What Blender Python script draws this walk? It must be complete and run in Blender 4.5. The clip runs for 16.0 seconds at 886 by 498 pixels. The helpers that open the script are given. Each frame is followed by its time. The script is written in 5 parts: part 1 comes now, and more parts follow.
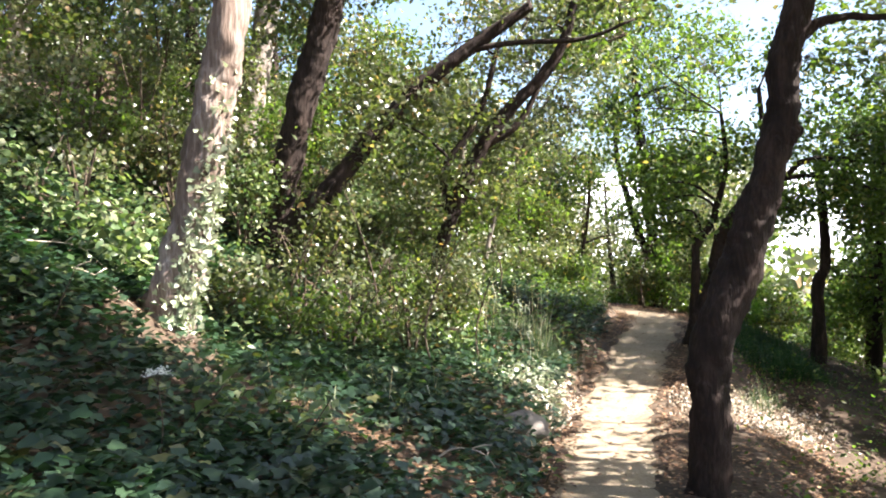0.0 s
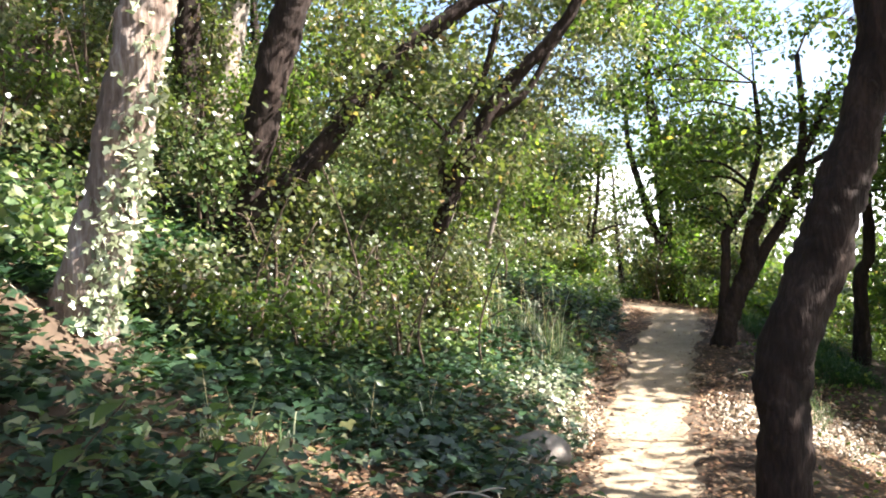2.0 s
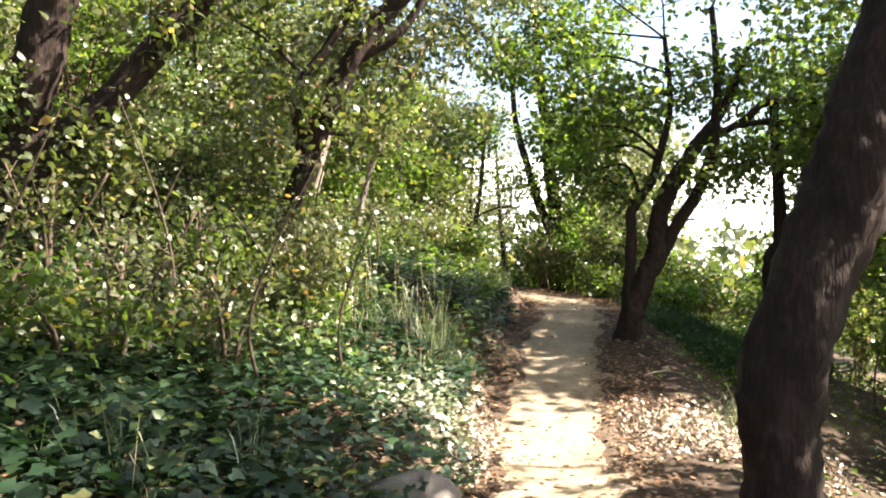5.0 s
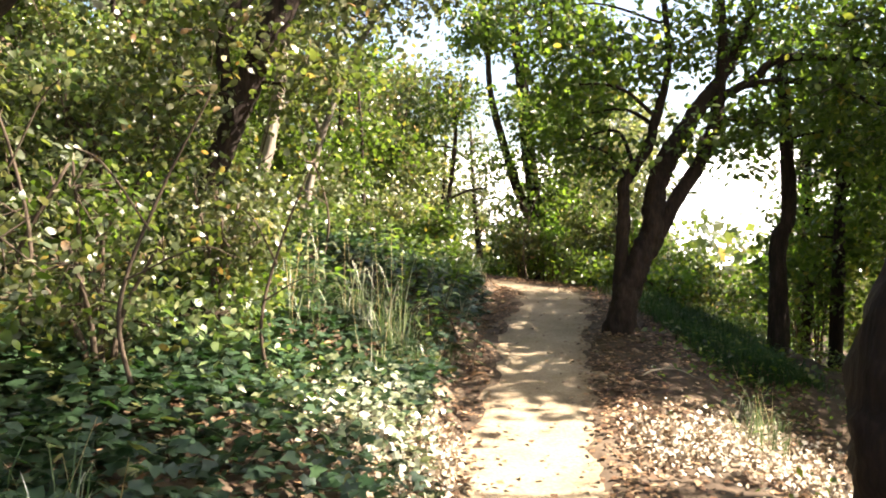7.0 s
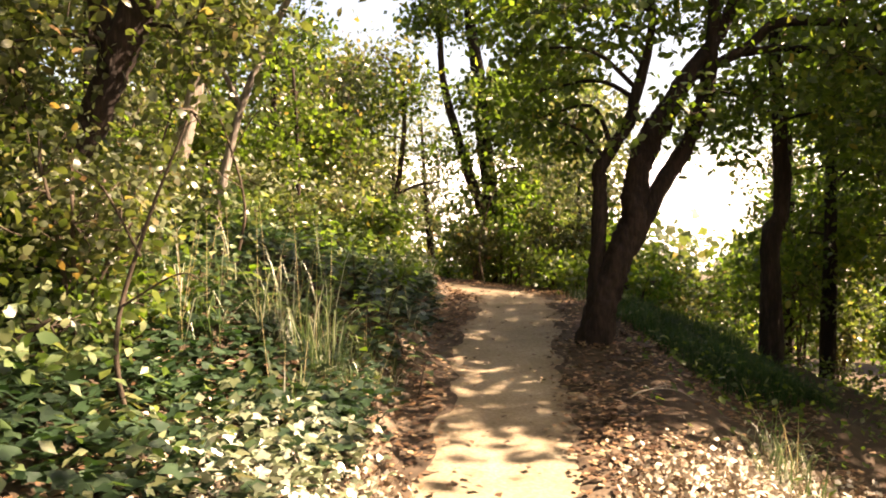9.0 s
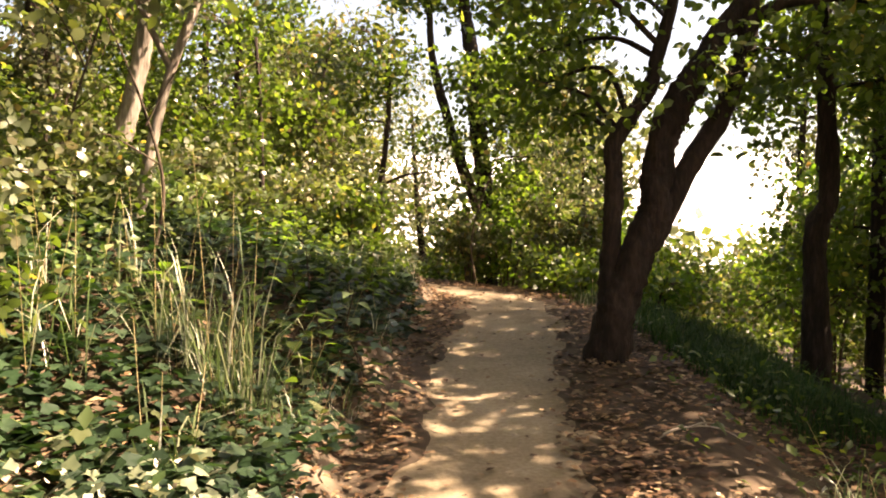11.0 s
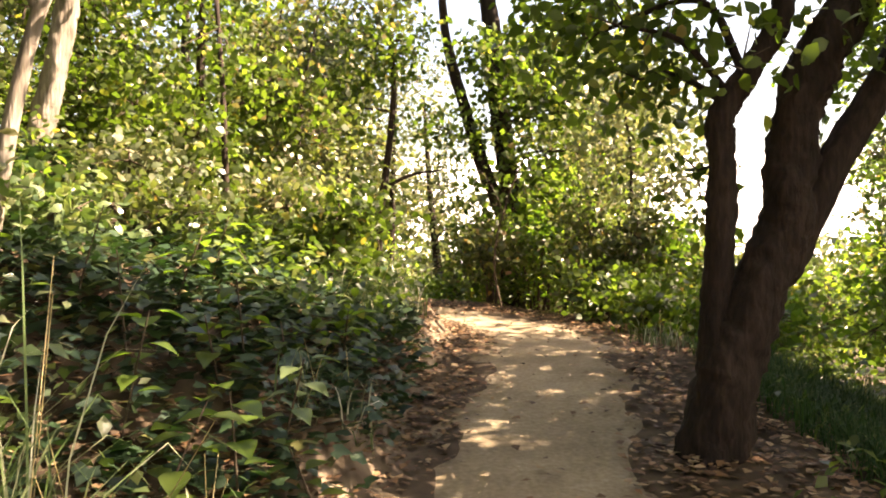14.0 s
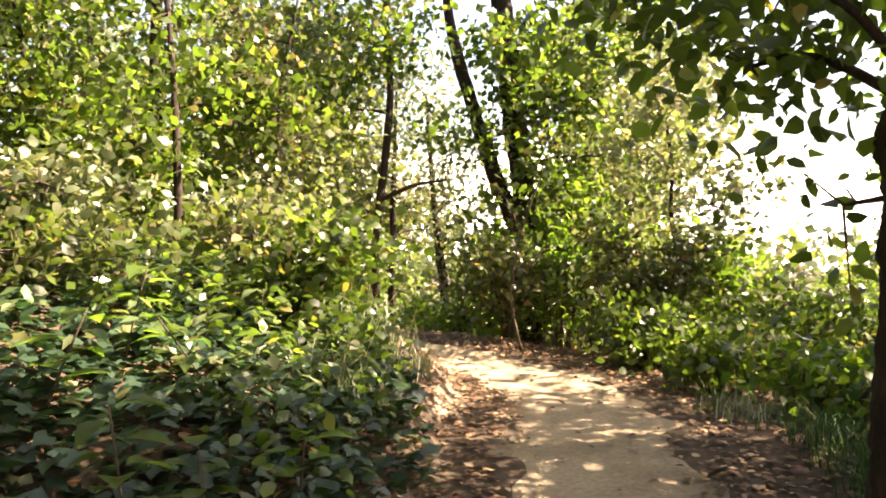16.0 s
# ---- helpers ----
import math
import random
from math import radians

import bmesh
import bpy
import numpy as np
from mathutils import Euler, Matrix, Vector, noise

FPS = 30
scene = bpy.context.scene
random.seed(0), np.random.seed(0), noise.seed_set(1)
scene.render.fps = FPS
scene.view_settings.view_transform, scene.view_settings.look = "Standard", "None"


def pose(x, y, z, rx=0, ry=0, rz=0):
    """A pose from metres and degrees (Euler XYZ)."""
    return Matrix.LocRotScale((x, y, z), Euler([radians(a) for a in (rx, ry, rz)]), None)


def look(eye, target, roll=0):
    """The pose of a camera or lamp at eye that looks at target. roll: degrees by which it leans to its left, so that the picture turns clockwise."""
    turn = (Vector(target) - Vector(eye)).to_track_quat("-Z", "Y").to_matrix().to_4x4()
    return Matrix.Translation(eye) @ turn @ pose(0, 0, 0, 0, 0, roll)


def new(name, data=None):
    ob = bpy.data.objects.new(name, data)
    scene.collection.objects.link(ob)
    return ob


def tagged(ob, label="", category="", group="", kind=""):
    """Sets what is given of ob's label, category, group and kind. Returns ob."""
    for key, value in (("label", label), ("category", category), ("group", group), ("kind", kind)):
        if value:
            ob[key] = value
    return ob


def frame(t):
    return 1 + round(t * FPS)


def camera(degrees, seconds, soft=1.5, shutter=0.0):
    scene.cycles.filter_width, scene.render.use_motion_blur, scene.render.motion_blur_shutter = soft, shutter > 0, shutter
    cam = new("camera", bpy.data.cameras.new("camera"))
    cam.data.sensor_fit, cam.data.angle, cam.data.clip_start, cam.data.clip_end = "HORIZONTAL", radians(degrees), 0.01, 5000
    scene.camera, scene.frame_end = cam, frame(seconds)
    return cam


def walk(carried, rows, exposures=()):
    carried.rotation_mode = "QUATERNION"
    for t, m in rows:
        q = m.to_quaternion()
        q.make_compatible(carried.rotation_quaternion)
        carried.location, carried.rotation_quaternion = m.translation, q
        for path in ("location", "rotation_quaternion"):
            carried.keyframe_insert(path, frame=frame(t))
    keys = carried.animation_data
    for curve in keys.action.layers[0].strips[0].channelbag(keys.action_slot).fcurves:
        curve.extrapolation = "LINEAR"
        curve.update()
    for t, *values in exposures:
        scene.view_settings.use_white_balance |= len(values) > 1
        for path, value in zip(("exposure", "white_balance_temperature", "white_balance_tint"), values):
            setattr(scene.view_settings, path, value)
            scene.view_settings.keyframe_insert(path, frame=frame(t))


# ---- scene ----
cam = camera(57.7, 16.0, soft=1.9)
METRES, EYE, TILT, LEAN, TURN = 12.0, 1.5, 0.0, 0.0, 0.0
ROWS = [
    (0.0, 0.0, 0.0, 0.0, -0.0, 0.0, 0.0),
    (0.5, -0.0012, 0.0345, -0.0015, -0.67, 0.09, 0.17),
    (1.0, 0.0014, 0.0676, -0.0064, -0.19, 0.12, 0.21),
    (1.5, 0.0064, 0.0969, -0.008, 0.15, -0.19, 0.13),
    (2.0, 0.001, 0.1308, -0.0086, -0.14, -0.31, 0.21),
    (2.5, -0.003, 0.1646, -0.0134, 0.42, -0.47, 0.23),
    (3.0, -0.0019, 0.1934, -0.0141, 0.0, -0.67, 0.04),
    (3.5, 0.0018, 0.2212, -0.0168, -7.37, -0.57, 0.01),
    (6.0, 0.0351, 0.3633, -0.0329, -9.71, -1.09, -0.3),
    (6.5, 0.042, 0.3948, -0.0386, -10.61, -0.94, -0.19),
    (7.0, 0.0529, 0.4226, -0.0423, -10.47, -1.27, -0.44),
    (7.5, 0.0596, 0.4549, -0.0441, -13.62, -1.1, -0.45),
    (8.0, 0.0678, 0.4831, -0.0508, -13.32, -1.07, -0.34),
    (8.5, 0.0767, 0.5105, -0.0521, -13.23, -0.93, -0.44),
    (9.0, 0.0824, 0.5431, -0.0531, -13.86, -0.85, -0.43),
    (9.5, 0.0923, 0.5727, -0.0578, -13.63, -0.86, -0.45),
    (10.0, 0.1048, 0.5988, -0.0586, -13.86, -0.8, -0.47),
    (12.5, 0.1558, 0.7505, -0.0583, -13.76, -0.85, -0.62),
    (13.0, 0.165, 0.7776, -0.0554, -12.58, -0.81, -0.35),
    (13.5, 0.1681, 0.8114, -0.0509, -12.49, -0.97, -0.17),
    (14.0, 0.1743, 0.8385, -0.0481, -12.47, -0.68, -0.02),
    (14.5, 0.1826, 0.8672, -0.0427, -12.2, -1.11, 0.13),
    (15.0, 0.185, 0.9006, -0.0345, -12.49, -0.95, 0.33),
    (15.5, 0.1907, 0.9305, -0.0316, -12.36, -0.76, 0.45),
    (16.0, 0.2007, 0.9629, -0.0252, -12.12, -0.84, 0.48),
]
EXPOSURES = [(0.0, 2.7, 6200, 15), (3.2, 2.7, 6300, 14), (4.5, 2.74, 6700, 14), (7.0, 2.82, 7200, 15), (9.0, 2.58, 9200, 25), (10.2, 2.58, 9200, 25),
             (12.5, 2.8, 9200, 23), (16.0, 3.15, 8300, 20)]
walk(cam, [(t, pose(0, 0, EYE, TILT, LEAN, TURN) @ pose(METRES * x, METRES * y, METRES * z, 90 + pitch, roll, yaw)) for t, x, y, z, yaw, pitch, roll in ROWS], EXPOSURES)

# ---------------------------------------------------------------- light
TO_SUN = Vector((0.85, -0.15, 0.9)).normalized()
world = bpy.data.worlds.new("world")
scene.world = world
world.use_nodes = True
wn = world.node_tree
sky = wn.nodes.new("ShaderNodeTexSky")
sky.sky_type, sky.sun_disc = "NISHITA", False
sky.sun_elevation = math.asin(TO_SUN.z)
sky.sun_rotation = math.atan2(TO_SUN.x, TO_SUN.y)
sky.air_density, sky.dust_density = 1.0, 2.5
wn.links.new(sky.outputs[0], wn.nodes["Background"].inputs[0])
wn.nodes["Background"].inputs[1].default_value = 0.07
sun = new("sun", bpy.data.lights.new("sun", "SUN"))
sun.data.energy, sun.data.angle, sun.data.color = 5.0, radians(0.55), (1.0, 0.94, 0.84)
sun.matrix_world = look((0, 0, 30), Vector((0, 0, 30)) - TO_SUN)

# ---------------------------------------------------------------- materials
rng = np.random.default_rng(7)


def nodes_of(name):
    m = bpy.data.materials.new(name)
    m.use_nodes = True
    return m, m.node_tree.nodes, m.node_tree.links


def ramp(N, stops):
    r = N.new("ShaderNodeValToRGB")
    while len(r.color_ramp.elements) < len(stops):
        r.color_ramp.elements.new(0.5)
    for e, (p, c) in zip(r.color_ramp.elements, stops):
        e.position, e.color = p, (*c, 1)
    return r


def leaf_mat(name, stops, gloss=0.45, through_it=0.4, yellow=(1.06, 1.22, 0.54)):
    """Thin leaf: coloured leaf by leaf, with a soft sheen and light coming through."""
    m, N, L = nodes_of(name)
    geo = N.new("ShaderNodeNewGeometry")
    cr = ramp(N, stops)
    L.new(geo.outputs["Random Per Island"], cr.inputs[0])
    co = N.new("ShaderNodeTexCoord")
    nz = N.new("ShaderNodeTexNoise")
    nz.inputs["Scale"].default_value = 1.3
    L.new(co.outputs["Object"], nz.inputs["Vector"])
    hsv = N.new("ShaderNodeHueSaturation")
    mr = N.new("ShaderNodeMapRange")
    mr.inputs[1].default_value, mr.inputs[2].default_value = 0.3, 0.7
    mr.inputs[3].default_value, mr.inputs[4].default_value = 0.7, 1.3
    L.new(nz.outputs[0], mr.inputs[0])
    L.new(mr.outputs[0], hsv.inputs["Value"])
    L.new(cr.outputs[0], hsv.inputs["Color"])
    b = N["Principled BSDF"]
    b.inputs["Specular IOR Level"].default_value = 0.5 if gloss < 0.5 else 0.15
    b.inputs["Roughness"].default_value = gloss
    L.new(hsv.outputs[0], b.inputs["Base Color"])
    tr = N.new("ShaderNodeBsdfTranslucent")
    mul = N.new("ShaderNodeMixRGB")
    mul.blend_type, mul.inputs[0].default_value = "MULTIPLY", 1.0
    mul.inputs[2].default_value = (yellow[0] * 1.6, yellow[1] * 1.6, yellow[2] * 1.6, 1)
    L.new(hsv.outputs[0], mul.inputs[1])
    L.new(mul.outputs[0], tr.inputs["Color"])
    mix = N.new("ShaderNodeMixShader")
    mix.inputs[0].default_value = through_it
    L.new(b.outputs[0], mix.inputs[1])
    L.new(tr.outputs[0], mix.inputs[2])
    L.new(mix.outputs[0], N["Material Output"].inputs[0])
    return m


def solid_mat(name, stops, scale, rough=0.9, bump=0.4, stretch=(1, 1, 1), fine=9.0, per_piece=False):
    """Earth, bark, dead stems: two scales of noise in the colour and a bump."""
    m, N, L = nodes_of(name)
    co = N.new("ShaderNodeTexCoord")
    mp = N.new("ShaderNodeMapping")
    mp.inputs["Scale"].default_value = stretch
    L.new(co.outputs["Object"], mp.inputs[0])
    a, f = N.new("ShaderNodeTexNoise"), N.new("ShaderNodeTexNoise")
    a.inputs["Scale"].default_value, f.inputs["Scale"].default_value = scale, scale * fine
    a.inputs["Detail"].default_value, f.inputs["Detail"].default_value = 6, 8
    for n in (a, f):
        L.new(mp.outputs[0], n.inputs["Vector"])
    add = N.new("ShaderNodeMath")
    add.operation, add.use_clamp = "MULTIPLY_ADD", True
    add.inputs[1].default_value = 0.45
    L.new(f.outputs[0], add.inputs[0])
    half = N.new("ShaderNodeMath")
    half.operation = "MULTIPLY"
    half.inputs[1].default_value = 0.55
    L.new(a.outputs[0], half.inputs[0])
    L.new(half.outputs[0], add.inputs[2])
    src = add.outputs[0]
    if per_piece:
        geo = N.new("ShaderNodeNewGeometry")
        src = geo.outputs["Random Per Island"]
    cr = ramp(N, stops)
    L.new(src, cr.inputs[0])
    b = N["Principled BSDF"]
    b.inputs["Roughness"].default_value = rough
    b.inputs["Specular IOR Level"].default_value = 0.25
    L.new(cr.outputs[0], b.inputs["Base Color"])
    bp = N.new("ShaderNodeBump")
    bp.inputs["Strength"].default_value, bp.inputs["Distance"].default_value = bump, 0.03
    L.new(add.outputs[0], bp.inputs["Height"])
    L.new(bp.outputs[0], b.inputs["Normal"])
    return m


SOIL = solid_mat("forest_soil", [(0.3, (0.028, 0.019, 0.012)), (0.5, (0.065, 0.044, 0.028)), (0.7, (0.13, 0.092, 0.06))], 1.1, bump=0.7)
SAND = solid_mat("trodden_sand", [(0.3, (0.15, 0.112, 0.072)), (0.5, (0.235, 0.182, 0.12)), (0.7, (0.32, 0.26, 0.185))], 2.2, bump=0.35, fine=16)
# towards its rim the sand gives way to brown earth in ragged patches
N, L = SAND.node_tree.nodes, SAND.node_tree.links
at, nz, co = N.new("ShaderNodeAttribute"), N.new("ShaderNodeTexNoise"), N.new("ShaderNodeTexCoord")
at.attribute_name = "rim"
nz.inputs["Scale"].default_value, nz.inputs["Detail"].default_value = 5.0, 8
L.new(co.outputs["Object"], nz.inputs["Vector"])
ad = N.new("ShaderNodeMath")
ad.operation = "ADD"
L.new(at.outputs["Fac"], ad.inputs[0])
L.new(nz.outputs[0], ad.inputs[1])
mr = N.new("ShaderNodeMapRange")
mr.inputs[1].default_value, mr.inputs[2].default_value = 1.02, 1.38
L.new(ad.outputs[0], mr.inputs[0])
mx = N.new("ShaderNodeMixRGB")
mx.inputs[2].default_value = (0.075, 0.05, 0.032, 1)
old = N["Principled BSDF"].inputs["Base Color"].links[0].from_socket
L.new(old, mx.inputs[1])
L.new(mr.outputs[0], mx.inputs[0])
L.new(mx.outputs[0], N["Principled BSDF"].inputs["Base Color"])
BARK = solid_mat("dark_bark", [(0.32, (0.012, 0.008, 0.006)), (0.5, (0.025, 0.016, 0.012)), (0.72, (0.062, 0.04, 0.03))], 9, bump=1.0, stretch=(1, 1, 0.22), fine=5)
GREYBARK = solid_mat("grey_bark", [(0.3, (0.09, 0.075, 0.06)), (0.5, (0.23, 0.19, 0.155)), (0.72, (0.42, 0.38, 0.33))], 8, bump=1.0, stretch=(1, 1, 0.13), fine=5)
REDBARK = solid_mat("flaking_bark", [(0.32, (0.07, 0.05, 0.038)), (0.47, (0.15, 0.108, 0.082)), (0.58, (0.25, 0.2, 0.165)), (0.72, (0.4, 0.36, 0.32))], 8, bump=1.0, stretch=(1, 1, 0.13), fine=5)
TWIG = solid_mat("twig_bark", [(0.3, (0.03, 0.02, 0.014)), (0.7, (0.11, 0.08, 0.055))], 12, bump=0.3)
DEAD = solid_mat("dead_wood", [(0.3, (0.25, 0.2, 0.15)), (0.7, (0.5, 0.43, 0.34))], 14, bump=0.3)
STONE = solid_mat("field_stone", [(0.3, (0.1, 0.085, 0.07)), (0.7, (0.25, 0.22, 0.19))], 9, bump=0.6)
LITTER = solid_mat("dry_leaves", [(0.0, (0.045, 0.024, 0.014)), (0.4, (0.1, 0.052, 0.028)), (0.75, (0.2, 0.11, 0.055)), (1.0, (0.36, 0.25, 0.15))], 20, rough=0.7, bump=0.1, per_piece=True)

# dry leaves in a pale tone that carries the strong sun
SUN_POOL_LEAF = solid_mat("sun_pool_leaves", [(0.0, (0.16, 0.11, 0.07)), (0.35, (0.34, 0.27, 0.19)), (1.0, (0.58, 0.52, 0.43))], 20, rough=0.6, bump=0.1, per_piece=True)
G1 = leaf_mat("fresh_leaves", [(0, (0.034, 0.055, 0.012)), (0.5, (0.066, 0.1, 0.021)), (0.9, (0.105, 0.145, 0.032)), (0.98, (0.19, 0.19, 0.05)), (1, (0.26, 0.17, 0.06))], 0.36, 0.54)
G2 = leaf_mat("olive_leaves", [(0, (0.034, 0.045, 0.015)), (0.45, (0.065, 0.08, 0.027)), (0.88, (0.105, 0.11, 0.043)), (0.97, (0.18, 0.145, 0.07)), (1, (0.24, 0.13, 0.06))], 0.34, 0.42)
G3 = leaf_mat("bright_leaves", [(0, (0.045, 0.09, 0.015)), (0.5, (0.08, 0.14, 0.025)), (1, (0.16, 0.2, 0.04))], 0.4, 0.55)
GREYLEAF = leaf_mat("grey_green_leaves", [(0, (0.06, 0.08, 0.04)), (0.6, (0.12, 0.14, 0.075)), (1, (0.22, 0.2, 0.12))], 0.38, 0.35, (1.1, 1.15, 0.6))
IVY_G = leaf_mat("ivy_leaves", [(0, (0.01, 0.024, 0.011)), (0.6, (0.018, 0.042, 0.018)), (0.92, (0.034, 0.065, 0.027)), (1, (0.12, 0.11, 0.04))], 0.42, 0.2, (1.0, 1.3, 0.5))
# lighter copy of the ivy green, sunlight put into its colour
IVY_L = leaf_mat("sun_toned_ivy_leaves", [(0, (0.05, 0.09, 0.03)), (0.6, (0.11, 0.15, 0.06)), (1, (0.24, 0.25, 0.13))], 0.35, 0.3)
# ivy whitened in its own colour to look fully sunlit
SUN_PAINTED_IVY = leaf_mat("sun_painted_ivy", [(0, (0.12, 0.15, 0.08)), (0.5, (0.25, 0.28, 0.18)), (1, (0.44, 0.45, 0.34))], 0.3, 0.15, (1.0, 1.05, 0.8))
GRASS = leaf_mat("grass_blades", [(0, (0.05, 0.08, 0.025)), (0.55, (0.09, 0.14, 0.045)), (0.75, (0.26, 0.27, 0.16)), (1, (0.6, 0.58, 0.5))], 0.4, 0.3, (0.95, 1.0, 0.85))
FINEGRASS = leaf_mat("soft_dark_grass", [(0, (0.018, 0.045, 0.015)), (0.7, (0.035, 0.075, 0.025)), (1, (0.08, 0.1, 0.04))], 0.6, 0.3)
STRAW = leaf_mat("straw", [(0, (0.3, 0.24, 0.12)), (1, (0.5, 0.42, 0.26))], 0.5, 0.35, (1, 1, 0.8))

# ---------------------------------------------------------------- the lie of the land
TRAIL = np.array([(0.1, -8, 0.35), (0.15, 0, 0.0), (0.65, 3.5, -0.25), (1.35, 6.6, -0.6), (2.15, 9.9, -0.56), (2.8, 12, -0.36), (3.5, 14, -0.12),
                  (4.1, 15.6, 0.06), (4.45, 17, 0.08), (4.1, 18.6, 0.1), (3.0, 20, 0.14), (1.2, 21.4, 0.2), (-2, 22.8, 0.3), (-6, 23.5, 0.5)])


def spline(P, n):
    """Points along a smooth curve through P (any columns)."""
    P = np.asarray(P, float)
    Q = np.vstack([2 * P[0] - P[1], P, 2 * P[-1] - P[-2]])
    out = []
    for i in range(len(P) - 1):
        a, b, c, d = Q[i:i + 4]
        for u in np.linspace(0, 1, n, endpoint=False):
            out.append(0.5 * (2 * b + (c - a) * u + (2 * a - 5 * b + 4 * c - d) * u * u + (3 * b - a - 3 * c + d) * u ** 3))
    out.append(P[-1])
    return np.array(out)


LINE = spline(TRAIL, 14)
WAY = np.gradient(LINE[:, :2], axis=0)
RISE = np.gradient(LINE[:, 2]) / np.linalg.norm(WAY, axis=1)
WAY /= np.linalg.norm(WAY, axis=1)[:, None]


def wob(x, y, f, seed):
    """Cheap smooth noise in -1..1 on arrays."""
    r = np.random.default_rng(seed)
    v = 0
    for _ in range(5):
        a, ph = r.uniform(0, 6.28, 2)
        k = f * r.uniform(0.6, 1.6)
        v = v + np.sin(k * (x * math.cos(a) + y * math.sin(a)) + ph + 0.8 * np.sin(k * 0.7 * (y * math.cos(a) - x * math.sin(a)) + 2 * ph))
    return v / 3.2


def beside(x, y):
    """Offset to the right of the trail, and the trail's own height, there."""
    x, y = np.atleast_1d(np.asarray(x, float)), np.atleast_1d(np.asarray(y, float))
    s, z = np.empty_like(x), np.empty_like(x)
    for i in range(0, len(x), 20000):
        dx = x[i:i + 20000, None] - LINE[None, :, 0]
        dy = y[i:i + 20000, None] - LINE[None, :, 1]
        k = np.argmin(dx * dx + dy * dy, axis=1)
        j = np.arange(len(k))
        along = dx[j, k] * WAY[k, 0] + dy[j, k] * WAY[k, 1]
        side = dx[j, k] * WAY[k, 1] - dy[j, k] * WAY[k, 0]
        s[i:i + 20000] = np.sign(side) * np.sqrt(side ** 2 + np.where((k == 0) | (k == len(LINE) - 1), 0, along ** 2))
        z[i:i + 20000] = LINE[k, 2] + RISE[k] * np.clip(along, -0.2, 0.2)
    return s, z


def land(x, y):
    s, z = beside(x, y)
    x, y = np.atleast_1d(np.asarray(x, float)), np.atleast_1d(np.asarray(y, float))
    w = 0.62 + 0.1 * wob(x, y, 2.2, 3)
    u = np.maximum(-s - w - 0.14 * np.clip((y - 12) / 2, 0, 1), 0)
    step = 0.3 + 0.08 * wob(x, y, 1.1, 5)
    e = np.clip(u / 0.28, 0, 1)
    left = step * e * e * (3 - 2 * e) + 0.36 * np.maximum(u - 0.3, 0) + 0.28 * np.maximum(u - 2.7, 0) - 0.45 * np.maximum(u - 12, 0)
    left = np.where(u > 30, left * 0 + 0.36 * 29.7 + 0.28 * 27.3 - 0.45 * 18, left)
    v = np.maximum(s - w, 0)
    right = -0.06 * np.minimum(v, 0.7) - 0.36 * np.clip(v - 0.7, 0, 5) - 0.1 * np.clip(v - 5.7, 0, 40)
    away = np.clip(np.abs(s) - 0.5, 0, 1)
    rough = 0.05 * wob(x, y, 2.7, 11) + 0.018 * wob(x, y, 9, 12) + 0.12 * wob(x, y, 0.7, 13) * np.clip(np.abs(s) - 1.5, 0, 1)
    return z + left + right + rough * away + 0.012 * wob(x, y, 6, 15)


def ground_z(x, y):
    return float(land(x, y)[0])


def mesh_object(name, verts, faces, material, parent=None, label="", smooth=False):
    me = bpy.data.meshes.new(name)
    me.from_pydata(verts, [], faces)
    me.materials.append(material)
    if smooth:
        me.shade_smooth()
    ob = new(name, me)
    ob.parent = parent
    if label:
        ob["label"] = label
    return ob


def fast_object(name, V, F, material, parent=None, label="", smooth=False):
    """As mesh_object, from arrays: V (n,3), F (m,3)."""
    me = bpy.data.meshes.new(name)
    V, F = np.ascontiguousarray(V, np.float32), np.ascontiguousarray(F, np.int32)
    k = F.shape[1]
    me.vertices.add(len(V))
    me.vertices.foreach_set("co", V.ravel())
    me.loops.add(F.size)
    me.loops.foreach_set("vertex_index", F.ravel())
    me.polygons.add(len(F))
    me.polygons.foreach_set("loop_start", np.arange(0, F.size, k, dtype=np.int32))
    me.polygons.foreach_set("loop_total", np.full(len(F), k, np.int32))
    me.materials.append(material)
    me.update(calc_edges=True)
    if smooth:
        me.shade_smooth()
    ob = new(name, me)
    ob.parent = parent
    if label:
        ob["label"] = label
    return ob


def grid_faces(nr, nc):
    i = np.arange((nr - 1) * (nc - 1))
    a = (i // (nc - 1)) * nc + i % (nc - 1)
    return np.stack([a, a + 1, a + nc + 1, a + nc], 1)


def spaced(c, inner, step, outer, n):
    core = np.arange(-inner, inner + step / 2, step)
    out = inner + (outer - inner) * (np.linspace(0, 1, n + 1)[1:] ** 3.2) + step * np.arange(1, n + 1)
    return c + np.concatenate([-out[::-1], core, out])


gx, gy = spaced(2, 6.5, 0.1, 1800, 45), spaced(10, 14, 0.13, 1800, 45)
GX, GY = np.meshgrid(gx, gy)
gs, _ = beside(GX.ravel(), GY.ravel())
gz = land(GX.ravel(), GY.ravel())
gz = gz - 0.06 * np.clip(1.6 - np.abs(gs) / 0.3, 0, 1) + 0.016 * wob(GX.ravel(), GY.ravel(), 13, 17) * (np.abs(gs) > 0.25) * (np.abs(gs) < 4)
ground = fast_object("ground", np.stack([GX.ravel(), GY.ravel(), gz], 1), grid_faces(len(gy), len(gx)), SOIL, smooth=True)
# bare bank earth; on the dry verge, a pool of sun painted pale
cut_and_sun_pool = ground.data.attributes.new("cut_and_sun_pool", "FLOAT", "POINT")
